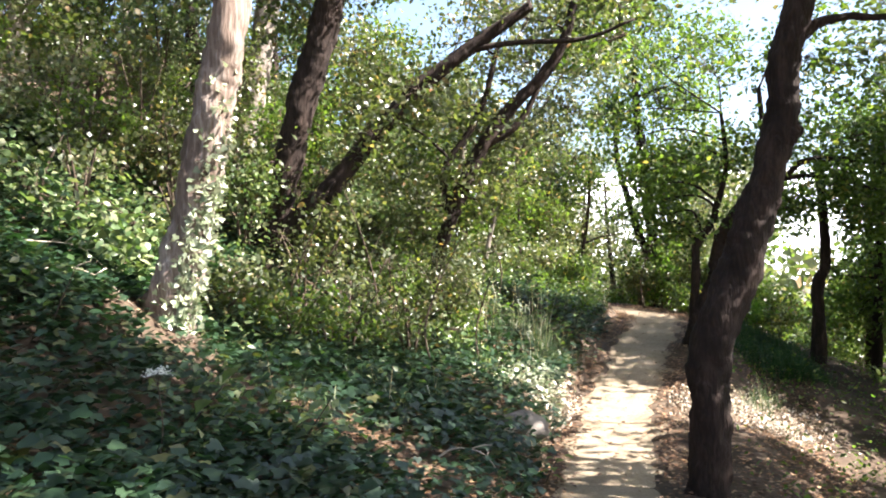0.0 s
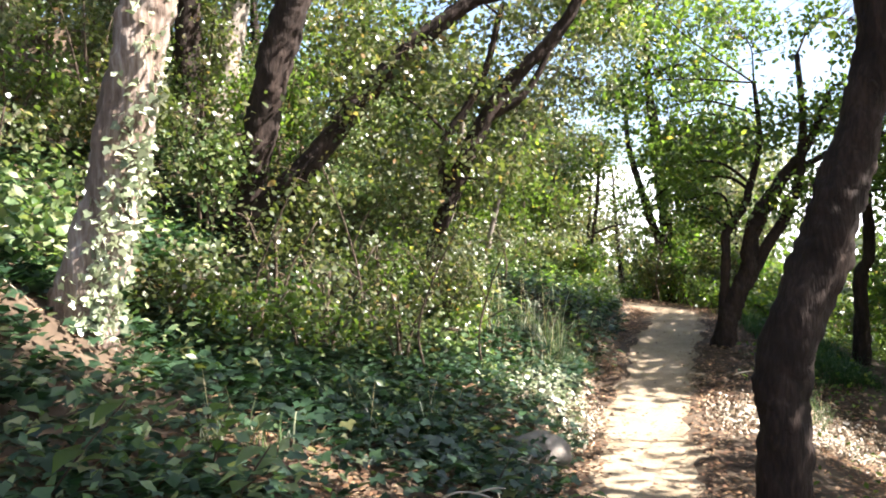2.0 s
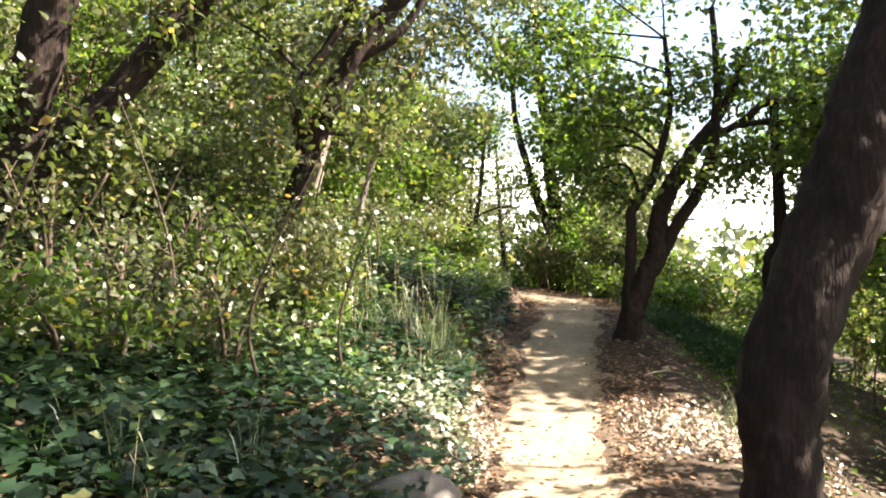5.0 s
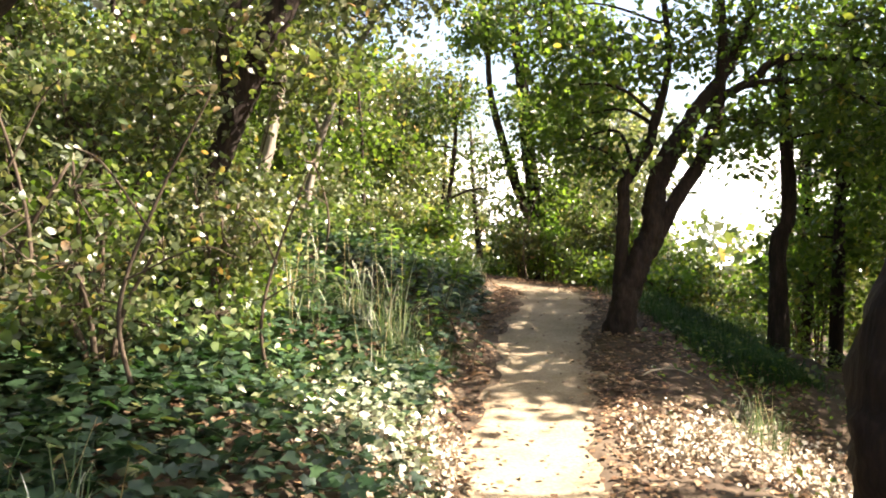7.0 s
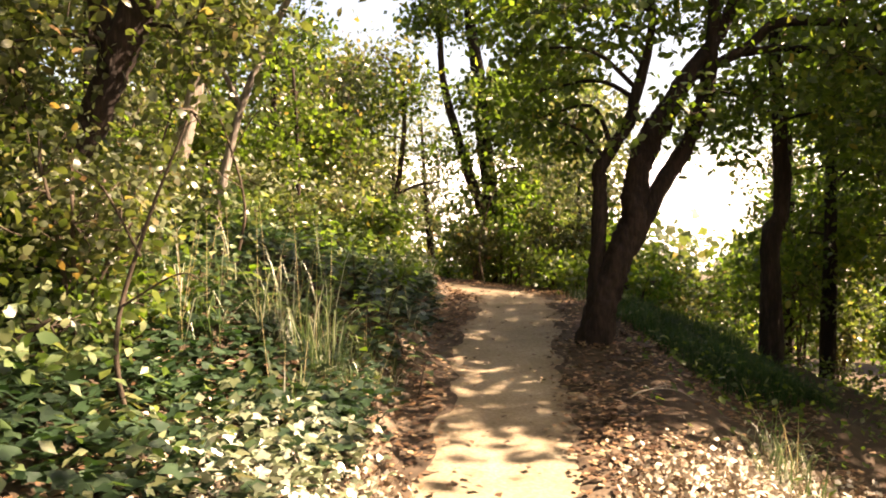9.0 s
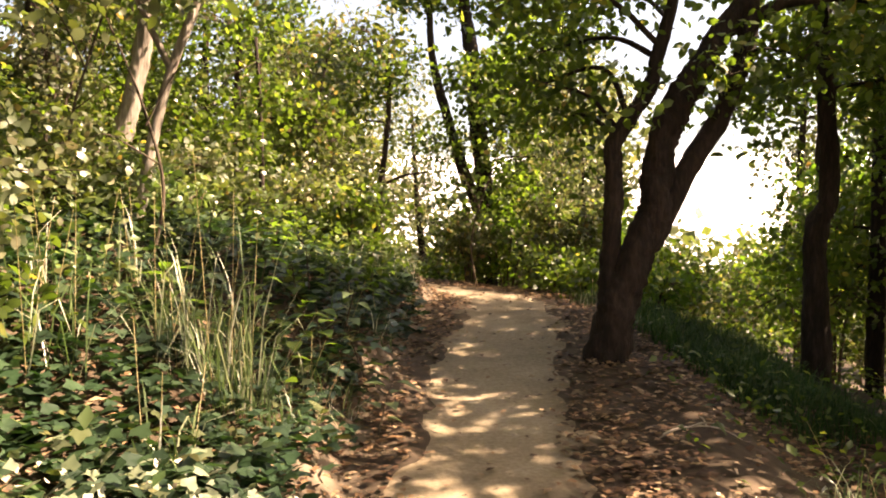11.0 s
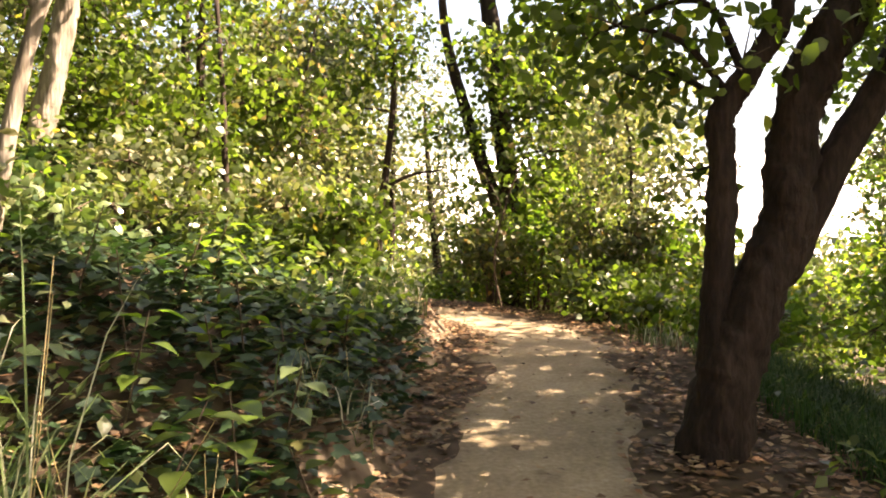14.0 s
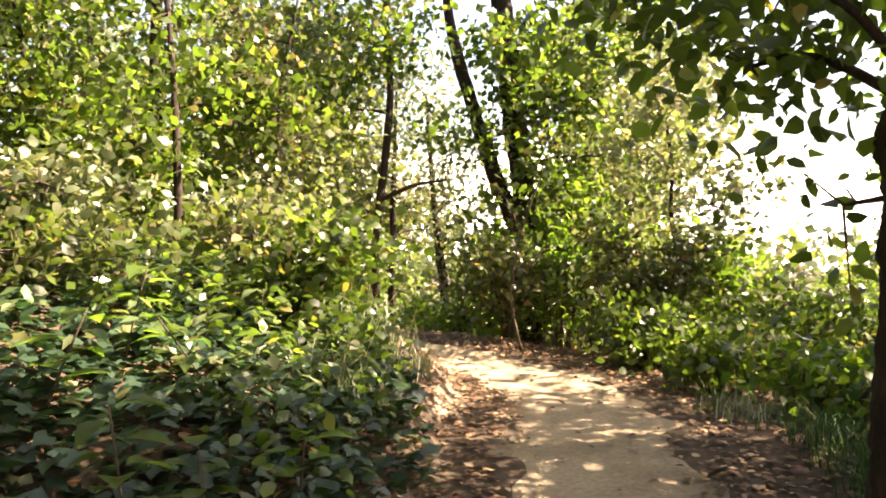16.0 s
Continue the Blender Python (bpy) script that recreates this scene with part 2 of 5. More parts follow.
cut_and_sun_pool.data.foreach_set("value", (np.exp(-((gs + 0.86) / 0.16) ** 2) * (GY.ravel() > 7) + 1.5 * np.exp(-((GX.ravel() - 3.9) / 0.9) ** 2 - ((GY.ravel() - 10.4 - 0.2 * (GX.ravel() - 3.9)) / 0.5) ** 2)).astype(np.float32))
N, L = SOIL.node_tree.nodes, SOIL.node_tree.links
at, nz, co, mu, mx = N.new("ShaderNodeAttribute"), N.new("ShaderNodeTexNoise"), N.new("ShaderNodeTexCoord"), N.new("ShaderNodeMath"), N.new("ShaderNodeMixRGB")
at.attribute_name = "cut_and_sun_pool"
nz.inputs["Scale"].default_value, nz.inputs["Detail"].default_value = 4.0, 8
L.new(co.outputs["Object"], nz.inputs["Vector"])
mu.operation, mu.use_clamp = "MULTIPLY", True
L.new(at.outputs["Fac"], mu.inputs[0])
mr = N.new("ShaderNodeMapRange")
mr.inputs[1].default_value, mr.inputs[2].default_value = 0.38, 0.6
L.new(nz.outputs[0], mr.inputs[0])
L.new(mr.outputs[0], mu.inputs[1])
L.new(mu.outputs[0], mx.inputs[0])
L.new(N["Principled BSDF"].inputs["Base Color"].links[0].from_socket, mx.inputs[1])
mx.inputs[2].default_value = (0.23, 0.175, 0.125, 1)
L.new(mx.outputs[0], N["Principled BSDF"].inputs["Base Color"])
tagged(ground, "brown forest soil rising in a steep bank beside the trail", "ground", kind="structure")

# the trodden strip, its edges wandering
fine = spline(TRAIL, 60)
fw = np.gradient(fine[:, :2], axis=0)
fw /= np.linalg.norm(fw, axis=1)[:, None]
cols = np.linspace(-1, 1, 25)
sx, sy = [], []
for (x, y, z), (a, b) in zip(fine, fw):
    wl = 0.8 + 0.12 * min(max((y - 12) / 2, 0), 1) + 0.06 * float(wob(np.array([x]), np.array([y]), 3.1, 21)[0]) + 0.03 * float(wob(np.array([x]), np.array([y]), 11, 23)[0])
    wr = 0.86 + 0.1 * min(max((y - 11) / 3, 0), 1) + 0.06 * float(wob(np.array([x]), np.array([y]), 2.6, 22)[0]) + 0.03 * float(wob(np.array([x]), np.array([y]), 12, 24)[0])
    for c in cols:
        o = c * (wl if c < 0 else wr)
        sx.append(x + b * o)
        sy.append(y - a * o)
sx, sy = np.array(sx), np.array(sy)
edge = np.tile(np.abs(cols) ** 4, len(fine))
sz = land(sx, sy) + 0.012 - 0.06 * edge - 0.02 * np.tile(1 - np.abs(cols) ** 2, len(fine)) + 0.01 * wob(sx, sy, 5, 25)
path = fast_object("path", np.stack([sx, sy, sz], 1), grid_faces(len(fine), len(cols)), SAND, smooth=True)
rim = path.data.attributes.new("rim", "FLOAT", "POINT")
rim.data.foreach_set("value", np.tile(np.abs(cols), len(fine)).astype(np.float32))
tagged(path, "trodden pale sandy footpath with leaf-strewn edges", "path", kind="structure")

# ---------------------------------------------------------------- leaves in bulk
OVAL = (np.array([(0, 0, 0), (-0.3, 0.45, 0.06), (0, 0.5, -0.03), (0.3, 0.45, 0.06), (0, 1, -0.08)]), np.array([(0, 2, 1), (0, 3, 2), (1, 2, 4), (2, 3, 4)]))
SLIM = (np.array([(0, 0, 0), (-0.2, 0.5, 0.04), (0.2, 0.5, 0.04), (0, 1, -0.06)]), np.array([(0, 2, 1), (1, 2, 3)]))
WIDE = (np.array([(0, 0, 0), (-0.36, 0.45, 0.07), (0.36, 0.45, 0.07), (0, 1, -0.05)]), np.array([(0, 2, 1), (1, 2, 3)]))
ROUND = (np.array([(0, 0, 0), (-0.27, 0.28, 0.06), (-0.25, 0.66, 0.04), (0, 1, -0.1), (0.25, 0.66, 0.04), (0.27, 0.28, 0.06)]), np.array([(0, 5, 1), (1, 5, 4), (1, 4, 2), (2, 4, 3)]))
LOBED = (np.array([(0, 0.12, 0), (-0.32, -0.05, 0.05), (-0.55, 0.35, -0.03), (-0.28, 0.55, 0.05), (0, 1.0, -0.06), (0.28, 0.55, 0.05), (0.55, 0.35, -0.03), (0.32, -0.05, 0.05)]),
         np.array([(0, 2, 1), (0, 3, 2), (0, 4, 3), (0, 5, 4), (0, 6, 5), (0, 7, 6)]))


def leaf_cloud(P, size, shape, up=0.5, r=rng):
    """Vertices and faces of leaves at the points P: sizes vary, faces tend upwards by up."""
    n = len(P)
    nrm = r.normal(size=(n, 3))
    nrm /= np.linalg.norm(nrm, axis=1)[:, None]
    nrm = nrm * (1 - up) + np.array([0, 0, 1.0]) * up * 1.2
    nrm /= np.linalg.norm(nrm, axis=1)[:, None]
    t = r.normal(size=(n, 3))
    t -= nrm * (t * nrm).sum(1)[:, None]
    t /= np.linalg.norm(t, axis=1)[:, None]
    b = np.cross(t, nrm)
    s = size * r.uniform(0.55, 1.35, n)
    T, F = shape
    V = P[:, None, :] + s[:, None, None] * (T[None, :, 0, None] * b[:, None, :] + T[None, :, 1, None] * t[:, None, :] + T[None, :, 2, None] * nrm[:, None, :])
    faces = F[None] + (np.arange(n) * len(T))[:, None, None]
    return V.reshape(-1, 3), faces.reshape(-1, 3)


def sticks(A, B, r0, r1):
    """Thin three-sided rods from A to B."""
    d = B - A
    d = d / (np.linalg.norm(d, axis=1)[:, None] + 1e-9)
    ref = np.where(np.abs(d[:, 2:3]) < 0.9, np.array([[0, 0, 1.0]]), np.array([[1.0, 0, 0]]))
    u = np.cross(d, ref)
    u /= np.linalg.norm(u, axis=1)[:, None]
    v = np.cross(d, u)
    V = []
    for k in range(3):
        c, s = math.cos(k * 2.0944), math.sin(k * 2.0944)
        V += [A + r0 * (c * u + s * v), B + r1 * (c * u + s * v)]
    V = np.stack(V, 1)
    F = np.array([(0, 2, 3), (0, 3, 1), (2, 4, 5), (2, 5, 3), (4, 0, 1), (4, 1, 5)])
    return V.reshape(-1, 3), (F[None] + (np.arange(len(A)) * 6)[:, None, None]).reshape(-1, 3)


def tube(P, sides=12, n=8, gnarl=0.07, seed=0):
    """A limb through P = (x, y, z, radius), gnarled, tapering."""
    C = spline(P, n)
    T = np.gradient(C[:, :3], axis=0)
    T /= np.linalg.norm(T, axis=1)[:, None]
    u = np.cross(T, np.array([0.3, 1.0, 0.1]))
    u /= np.linalg.norm(u, axis=1)[:, None]
    v = np.cross(T, u)
    r = np.random.default_rng(seed)
    ph = r.uniform(0, 6.28, 4)
    V = []
    i = np.arange(len(C))
    for k in range(sides):
        a = k * 6.2832 / sides
        g = 1 + gnarl * (np.sin(2 * a + i * 0.35 + ph[0]) + 0.7 * np.sin(3 * a - i * 0.6 + ph[1]) + 0.6 * np.sin(5 * a + i * 1.1 + ph[2]) + 0.5 * np.sin(i * 1.7 + ph[3] + a))
        g = g + (sides > 12) * (0.05 * np.sin(7 * a + 0.5 * np.sin(i * 0.4 + ph[1])) + r.normal(0, 0.028, len(C)))
        V.append(C[:, :3] + (C[:, 3] * g)[:, None] * (math.cos(a) * u + math.sin(a) * v))
    V = np.stack(V, 1).reshape(-1, 3)
    F = []
    for a in range(len(C) - 1):
        for k in range(sides):
            k2 = (k + 1) % sides
            F.append((a * sides + k, a * sides + k2, (a + 1) * sides + k2, (a + 1) * sides + k))
    V = np.vstack([V, C[-1:, :3]])
    top = (len(C) - 1) * sides
    F += [(top + k, top + (k + 1) % sides, len(V) - 1, len(V) - 1) for k in range(sides)]
    return V, [f[:3] if f[2] == f[3] else f for f in F]


# clearings in the canopy through which the sun reaches the ground: x, y, half-lengths, how open
CLEARINGS = [(5.7, 9.7, 1.0, 0.6, 1.0), (5.2, 18.4, 0.8, 0.7, 0.8), (6.0, 19.6, 1.8, 1.6, 0.8), (8.0, 19.5, 1.5, 1.5, 0.8), (5.6, 21.6, 1.6, 0.8, 0.8), (0.8, 10.3, 0.65, 0.5, 1.0), (2.0, 9.2, 0.45, 0.25, 0.97), (1.6, 8.7, 0.3, 0.2, 0.97), (2.6, 11.2, 0.3, 0.2, 0.9), (4.0, 16.2, 0.45, 0.3, 0.95), (3.7, 10.3, 1.9, 0.7, 1.0), (4.6, 15.0, 0.6, 0.5, 0.7), (4.6, 16.6, 0.8, 0.4, 0.7), (-3.2, 6.95, 0.7, 0.8, 1.0), (-4.1, 7.15, 0.8, 0.8, 1.0), (-5.1, 7.35, 0.8, 0.8, 1.0), (-5.6, 8.7, 1.6, 1.0, 0.85),
             (2.2, 8.4, 0.5, 0.4, 0.6), (0.5, 18.2, 2.6, 1.0, 0.8), (0.2, 12.2, 1.6, 0.9, 0.7), (-3.0, 9.6, 1.4, 0.8, 0.8), (0.9, 11.5, 0.8, 0.5, 0.95), (0.6, 15.4, 1.2, 0.6, 0.8), (-1.3, 15.6, 1.6, 0.9, 0.9), (-1.0, 13.5, 1.0, 0.6, 0.85), (0.0, 11.5, 0.9, 0.5, 0.95), (-1.5, 18.5, 1.8, 1.0, 0.8), (-4.5, 12.5, 1.5, 1.0, 0.7)]

# small gaps that throw flecks of sun on the trail
fleck = np.random.default_rng(44)
for k in range(28):
    c = LINE[int(np.interp(4.2 + 15 * (k + fleck.random()) / 28, LINE[14:130, 1], np.arange(14, 130)))]
    CLEARINGS.append((c[0] + fleck.uniform(-0.7, 0.75), c[1] + fleck.uniform(-0.1, 0.1), fleck.uniform(0.04, 0.32), fleck.uniform(-0.05, 0.08), 1.0))

OPEN = 0.3


def open_to_sun(P, r):
    """Which clusters of a crown are missing because a clearing runs through them."""
    base = -0.3
    k = (P[:, 2] - base) / TO_SUN.z
    gx_, gy_ = P[:, 0] - k * TO_SUN.x, P[:, 1] - k * TO_SUN.y
    near_trail = np.abs(beside(gx_, gy_)[0]) < 0.95
    dapple = wob(gx_, gy_, 3.6, 91) + 0.55 * wob(gx_, gy_, 1.2, 92)
    keep = ~((dapple > OPEN + 1.2 * near_trail * (gy_ > 4) + 0.25 * (gx_ < -1) + 0.4 * ((gx_ > 2.6) & (gx_ < 4.1) & (gy_ > 12.3) & (gy_ < 17.6)) + 9.0 * ((gx_ < 1.1) & (gx_ > -2.2) & (gy_ > 5.5) & (gy_ < 9.2)) + 0.7 * ((gx_ < 0.2) & (gx_ > -6) & (gy_ < 6.3)) + 0.25 * ((gx_ > 1.0) & (gy_ < 8.0))) & (P[:, 2] > 3.1) & (P[:, 1] < 18.5) & (r.random(len(P)) < 0.9))
    for x, y, a, b, o in CLEARINGS:
        inside = ((gx_ - x) / (a + 0.25)) ** 2 + ((gy_ - y) / (b + 0.25)) ** 2 < 1
        keep &= ~(inside & (P[:, 2] > (0.8 if y < 11 else 2.7)) & (r.random(len(P)) < o))
    return keep


LUSH = 1.3


def crown_points(blobs, r, spread=0.17, per=26, shell=0.55, whole=False):
    """Cluster centres and leaf points in blobs (x, y, z, rx, ry, rz, leaves)."""
    cen, pts, own = [], [], []
    for bi, (x, y, z, a, b, c, n) in enumerate(blobs):
        m = max(3, int(n * LUSH / per))
        d = r.normal(size=(m, 3))
        d /= np.linalg.norm(d, axis=1)[:, None]
        q = d * (r.random(m)[:, None] ** (1 - shell)) * np.array([a, b, c]) + np.array([x, y, z])
        k = open_to_sun(q, r) | whole
        q = q[k] if k.any() else q[:1]
        cen.append(q)
        own += [bi] * len(q)
        k = r.poisson(per, len(q))
        pts.append(np.repeat(q, k, axis=0) + r.normal(size=(k.sum(), 3)) * spread * np.array([1, 1, 0.75]))
    return np.vstack(cen), np.vstack(pts), np.array(own)


def plant(name, label, category, base, stems, blobs, leaf, bark, size=0.07, shape=WIDE, up=0.3, seed=1, spread=0.17, per=26, group="", limbs=True, shell=0.55, stem_names=("trunk", "limb"), whole=False):
    """A tree or shrub: an Empty at its base with trunk, limbs, twigs and crown."""
    r = np.random.default_rng(seed)
    root = new(name)
    root.location = base
    tagged(root, label, category, group)
    off = np.array(base)
    ends = []
    for i, P in enumerate(stems):
        P = np.array(P, float)
        Q = P.copy()
        Q[:, :3] -= off
        V, F = tube(Q, 22 if P[0, 3] > 0.08 else 7, 14 if P[0, 3] > 0.08 else 5, 0.06, seed + i)
        mesh_object(stem_names[0] if i == 0 else stem_names[1], V.tolist(), F, bark, root, smooth=True)
        C = spline(P, 6)
        ends.append(C[len(C) // 3:])
    if blobs:
        spine = np.vstack(ends)
        cen, pts, own = crown_points(blobs, r, spread, per, shell, whole)
        A = []
        heads = []
        for bi, bl in enumerate(blobs):
            c = np.array(bl[:3])
            k = np.argmin(np.linalg.norm(spine[:, :3] - c, axis=1) + 2.0 * np.maximum(spine[:, 2] - c[2], 0))
            s = spine[k]
            heads.append(np.linspace(0, 1, 6)[:, None] * (c - s[:3]) + s[:3])
            dist = np.linalg.norm(c - s[:3])
            if limbs and dist > 0.35:
                r0 = min(0.5 * s[3], 0.012 + 0.016 * dist)
                mid = (s[:3] + c) / 2 + r.normal(size=3) * 0.1 * dist + np.array([0, 0, 0.08 * dist])
                heads[-1] = spline(np.array([s[:3], mid, c]), 4)
                Q = np.array([(*(s[:3] - off), r0), (*(mid - off), r0 * 0.7), (*(c - off), r0 * 0.35)])
                V, F = tube(Q, 6, 5, 0.05, seed + 40 + bi)
                mesh_object(stem_names[1], V.tolist(), F, bark, root, smooth=True)
        A = np.empty_like(cen)
        for bi in range(len(blobs)):
            w = np.where(own == bi)[0]
            if len(w):
                H = heads[bi][1:] if len(heads[bi]) > 2 else heads[bi]
                k = np.argmin(np.linalg.norm(cen[w][:, None] - H[None], axis=2), axis=1)
                A[w] = H[k]
        V, F = sticks(A - off, cen - off, 0.007, 0.003)
        tagged(fast_object("branchwork", V, F, TWIG, root), kind="stuff")
        V, F = leaf_cloud(pts - off, size, shape, up, r)
        tagged(fast_object("crown", V, F, leaf, root), kind="stuff")
    return root


def rooted(P):
    """The stem with its foot set into the ground."""
    x, y, z, r = P[0]
    g = ground_z(x, y) - 0.12
    return [(x, y, min(g, P[1][2] - 0.1), r), *P[1:]]


def foot(P):
    return (P[0][0], P[0][1], ground_z(P[0][0], P[0][1]))


# ---------------------------------------------------------------- trees by the trail
NEAR = rooted([(2.27, 6.95, -0.9, 0.216), (2.3, 6.95, -0.6, 0.179), (2.31, 6.95, 0.14, 0.171), (2.31, 6.95, 0.63, 0.179), (2.52, 6.95, 1.21, 0.179), (2.67, 6.95, 1.7, 0.167),
               (2.82, 6.95, 2.19, 0.139), (2.93, 6.95, 2.68, 0.139), (2.95, 6.95, 3.17, 0.126), (3.08, 6.95, 3.65, 0.126), (3.2, 6.95, 4.63, 0.108), (3.15, 6.95, 6.1, 0.081)])
NEARB = [(2.96, 6.95, 3.2, 0.09), (3.2, 6.95, 3.43, 0.049), (3.5, 6.95, 3.51, 0.034), (3.83, 6.95, 3.51, 0.027), (4.72, 6.95, 3.65, 0.02)]
KNOB = [(2.86, 6.93, 2.4, 0.11), (2.99, 6.9, 2.5, 0.085), (3.06, 6.89, 2.55, 0.05)]
plant("tree", "dark-barked tree with a crooked trunk beside the path", "tree", foot(NEAR), [NEAR, NEARB, KNOB],
      [(3.2, 7.0, 6.3, 1.7, 1.6, 1.0, 2600), (4.6, 7.2, 5.0, 1.3, 1.4, 0.8, 1800), (2.2, 6.0, 6.6, 1.6, 1.5, 0.8, 2200), (4.6, 6.0, 4.4, 0.9, 0.9, 0.7, 700), (3.6, 8.6, 6.4, 1.4, 1.2, 0.8, 1800), (1.2, 7.6, 7.0, 1.5, 1.3, 0.8, 1800)],
      G1, BARK, 0.11, ROUND, 0.35, 11)

FORK = rooted([(4.19, 13.63, -0.35, 0.235), (4.22, 13.63, -0.2, 0.175), (4.31, 13.62, 0.22, 0.155), (4.42, 13.6, 0.58, 0.145), (4.59, 13.57, 0.95, 0.133), (4.62, 13.57, 1.25, 0.124),
               (4.66, 13.57, 1.55, 0.115), (4.76, 13.55, 1.82, 0.124), (4.93, 13.52, 2.1, 0.105), (5.12, 13.5, 2.42, 0.085), (5.45, 13.43, 2.9, 0.06), (5.7, 13.34, 3.6, 0.045)])
FORKL = [(4.27, 13.63, 0.0, 0.091), (4.26, 13.64, 0.34, 0.088), (4.27, 13.64, 0.7, 0.073), (4.29, 13.64, 1.07, 0.073), (4.29, 13.64, 1.34, 0.066), (4.29, 13.65, 1.53, 0.069),
         (4.41, 13.63, 1.73, 0.06), (4.56, 13.6, 1.97, 0.06), (4.62, 13.59, 2.21, 0.054), (4.77, 13.56, 2.9, 0.038), (4.7, 13.6, 3.8, 0.03)]
FORKR = [(4.58, 13.56, 0.75, 0.08), (4.82, 13.53, 1.28, 0.088), (4.94, 13.5, 1.49, 0.082), (5.09, 13.48, 1.73, 0.085), (5.19, 13.46, 1.97, 0.082), (5.3, 13.44, 2.34, 0.073), (5.36, 13.44, 3.2, 0.054), (5.3, 13.5, 4.2, 0.04)]
FORKB1 = [(5.1, 13.5, 2.4, 0.06), (5.71, 13.41, 2.72, 0.052), (6.0, 13.35, 2.96, 0.048), (6.64, 13.2, 2.97, 0.042), (7.28, 13.05, 2.86, 0.03)]
FORKB2 = [(5.6, 13.43, 2.66, 0.046), (6.12, 13.32, 2.72, 0.042), (6.59, 13.21, 2.64, 0.036), (6.94, 13.12, 2.5, 0.027), (7.34, 13.02, 2.4, 0.018)]
plant("tree", "many-stemmed dark tree leaning over the path edge", "tree", foot(FORK), [FORK, FORKL, FORKR, FORKB1, FORKB2],
      [(4.1, 13.5, 3.0, 0.9, 0.9, 0.5, 1100), (3.3, 13.8, 3.4, 0.9, 0.9, 0.6, 1100), (5.2, 13.5, 3.3, 0.9, 0.9, 0.5, 1100), (6.6, 13.1, 3.3, 1.0, 0.9, 0.5, 1000), (4.6, 13.9, 4.6, 1.5, 1.4, 0.7, 1800),
       (6.2, 13.8, 4.8, 1.5, 1.4, 0.8, 1800), (3.0, 13.2, 5.0, 1.3, 1.2, 0.7, 1500), (7.3, 13.2, 2.1, 0.7, 0.8, 0.6, 650), (5.7, 12.6, 3.6, 0.9, 0.8, 0.5, 800), (4.2, 14.6, 2.7, 0.5, 0.5, 0.35, 350), (3.4, 14.6, 3.1, 0.7, 0.6, 0.5, 800), (3.85, 13.85, 2.0, 0.35, 0.3, 0.2, 110), (4.25, 13.4, 1.75, 0.2, 0.2, 0.3, 60), (4.0, 14.4, 2.4, 0.6, 0.4, 0.35, 300), (3.5, 13.5, 2.6, 0.5, 0.4, 0.25, 260), (4.95, 13.1, 2.0, 0.4, 0.3, 0.4, 160), (5.6, 13.2, 2.2, 0.6, 0.5, 0.4, 400), (6.4, 12.9, 2.6, 0.8, 0.7, 0.5, 700), (7.6, 13.1, 3.0, 0.9, 0.8, 0.6, 800), (2.8, 14.4, 3.9, 0.8, 0.8, 0.6, 900), (4.1, 14.15, 1.8, 0.3, 0.25, 0.25, 160), (4.4, 14.05, 1.3, 0.2, 0.2, 0.4, 70), (3.95, 14.35, 2.1, 0.3, 0.25, 0.2, 130)],
      G1, BARK, 0.09, ROUND, 0.3, 12)

IVY = rooted([(-2.46, 6.8, 0.5, 0.36), (-2.4, 6.8, 0.72, 0.285), (-2.33, 6.81, 1.0, 0.215), (-2.17, 6.81, 1.55, 0.18), (-2.05, 6.81, 2.15, 0.169), (-1.94, 6.81, 2.74, 0.168), (-1.84, 6.81, 3.26, 0.16), (-1.71, 6.82, 4.33, 0.135), (-1.65, 6.82, 5.92, 0.099)])
ivy_tree = plant("tree", "tall tree with flaking pale bark and climbing ivy", "tree", foot(IVY), [IVY],
                 [(-1.6, 6.9, 6.4, 1.8, 1.7, 1.0, 2600), (-2.9, 7.4, 6.2, 1.4, 1.5, 0.9, 1700), (-0.3, 7.6, 6.8, 1.3, 1.4, 0.8, 1600), (-1.5, 8.4, 7.2, 1.4, 1.4, 0.8, 1600)], G2, REDBARK, 0.13, WIDE, 0.35, 13)
# ivy climbing the trunk, thickest on its sunny side; leaf colour carries the sun
C = spline(np.array(IVY), 40)
hgt = C[:, 2]
pick = rng.choice(np.where((hgt > 0.8) & (hgt < 3.0))[0], 1500)
ang = rng.normal(-0.65, 0.5, 1500)
keep = rng.random(1500) < np.interp(C[pick, 2], [0.85, 1.0, 1.8, 2.2, 2.9], [0.3, 0.75, 0.8, 0.35, 0.06])
pick, ang = pick[keep], ang[keep]
rad = C[pick, 3] * 1.05 + np.abs(rng.normal(0, 0.03, len(pick)))
P = np.stack([C[pick, 0] + rad * np.cos(ang), C[pick, 1] + rad * np.sin(ang), C[pick, 2] + rng.normal(0, 0.03, len(pick))], 1)
V, F = leaf_cloud(P - np.array(foot(IVY)), 0.055, LOBED, 0.15)
tagged(fast_object("climbing_ivy", V, F, SUN_PAINTED_IVY, ivy_tree, "ivy leaves on the trunk, pale with painted sunlight"), kind="stuff")

T2 = rooted([(-2.45, 10.95, 1.38, 0.24), (-2.3, 10.95, 1.75, 0.19), (-2.21, 10.96, 2.07, 0.17), (-2.07, 10.96, 2.83, 0.189), (-1.9, 10.96, 3.59, 0.2), (-1.69, 10.97, 4.27, 0.2), (-1.52, 10.97, 4.96, 0.19), (-1.2, 10.98, 6.48, 0.158), (-0.92, 10.98, 8.27, 0.103)])
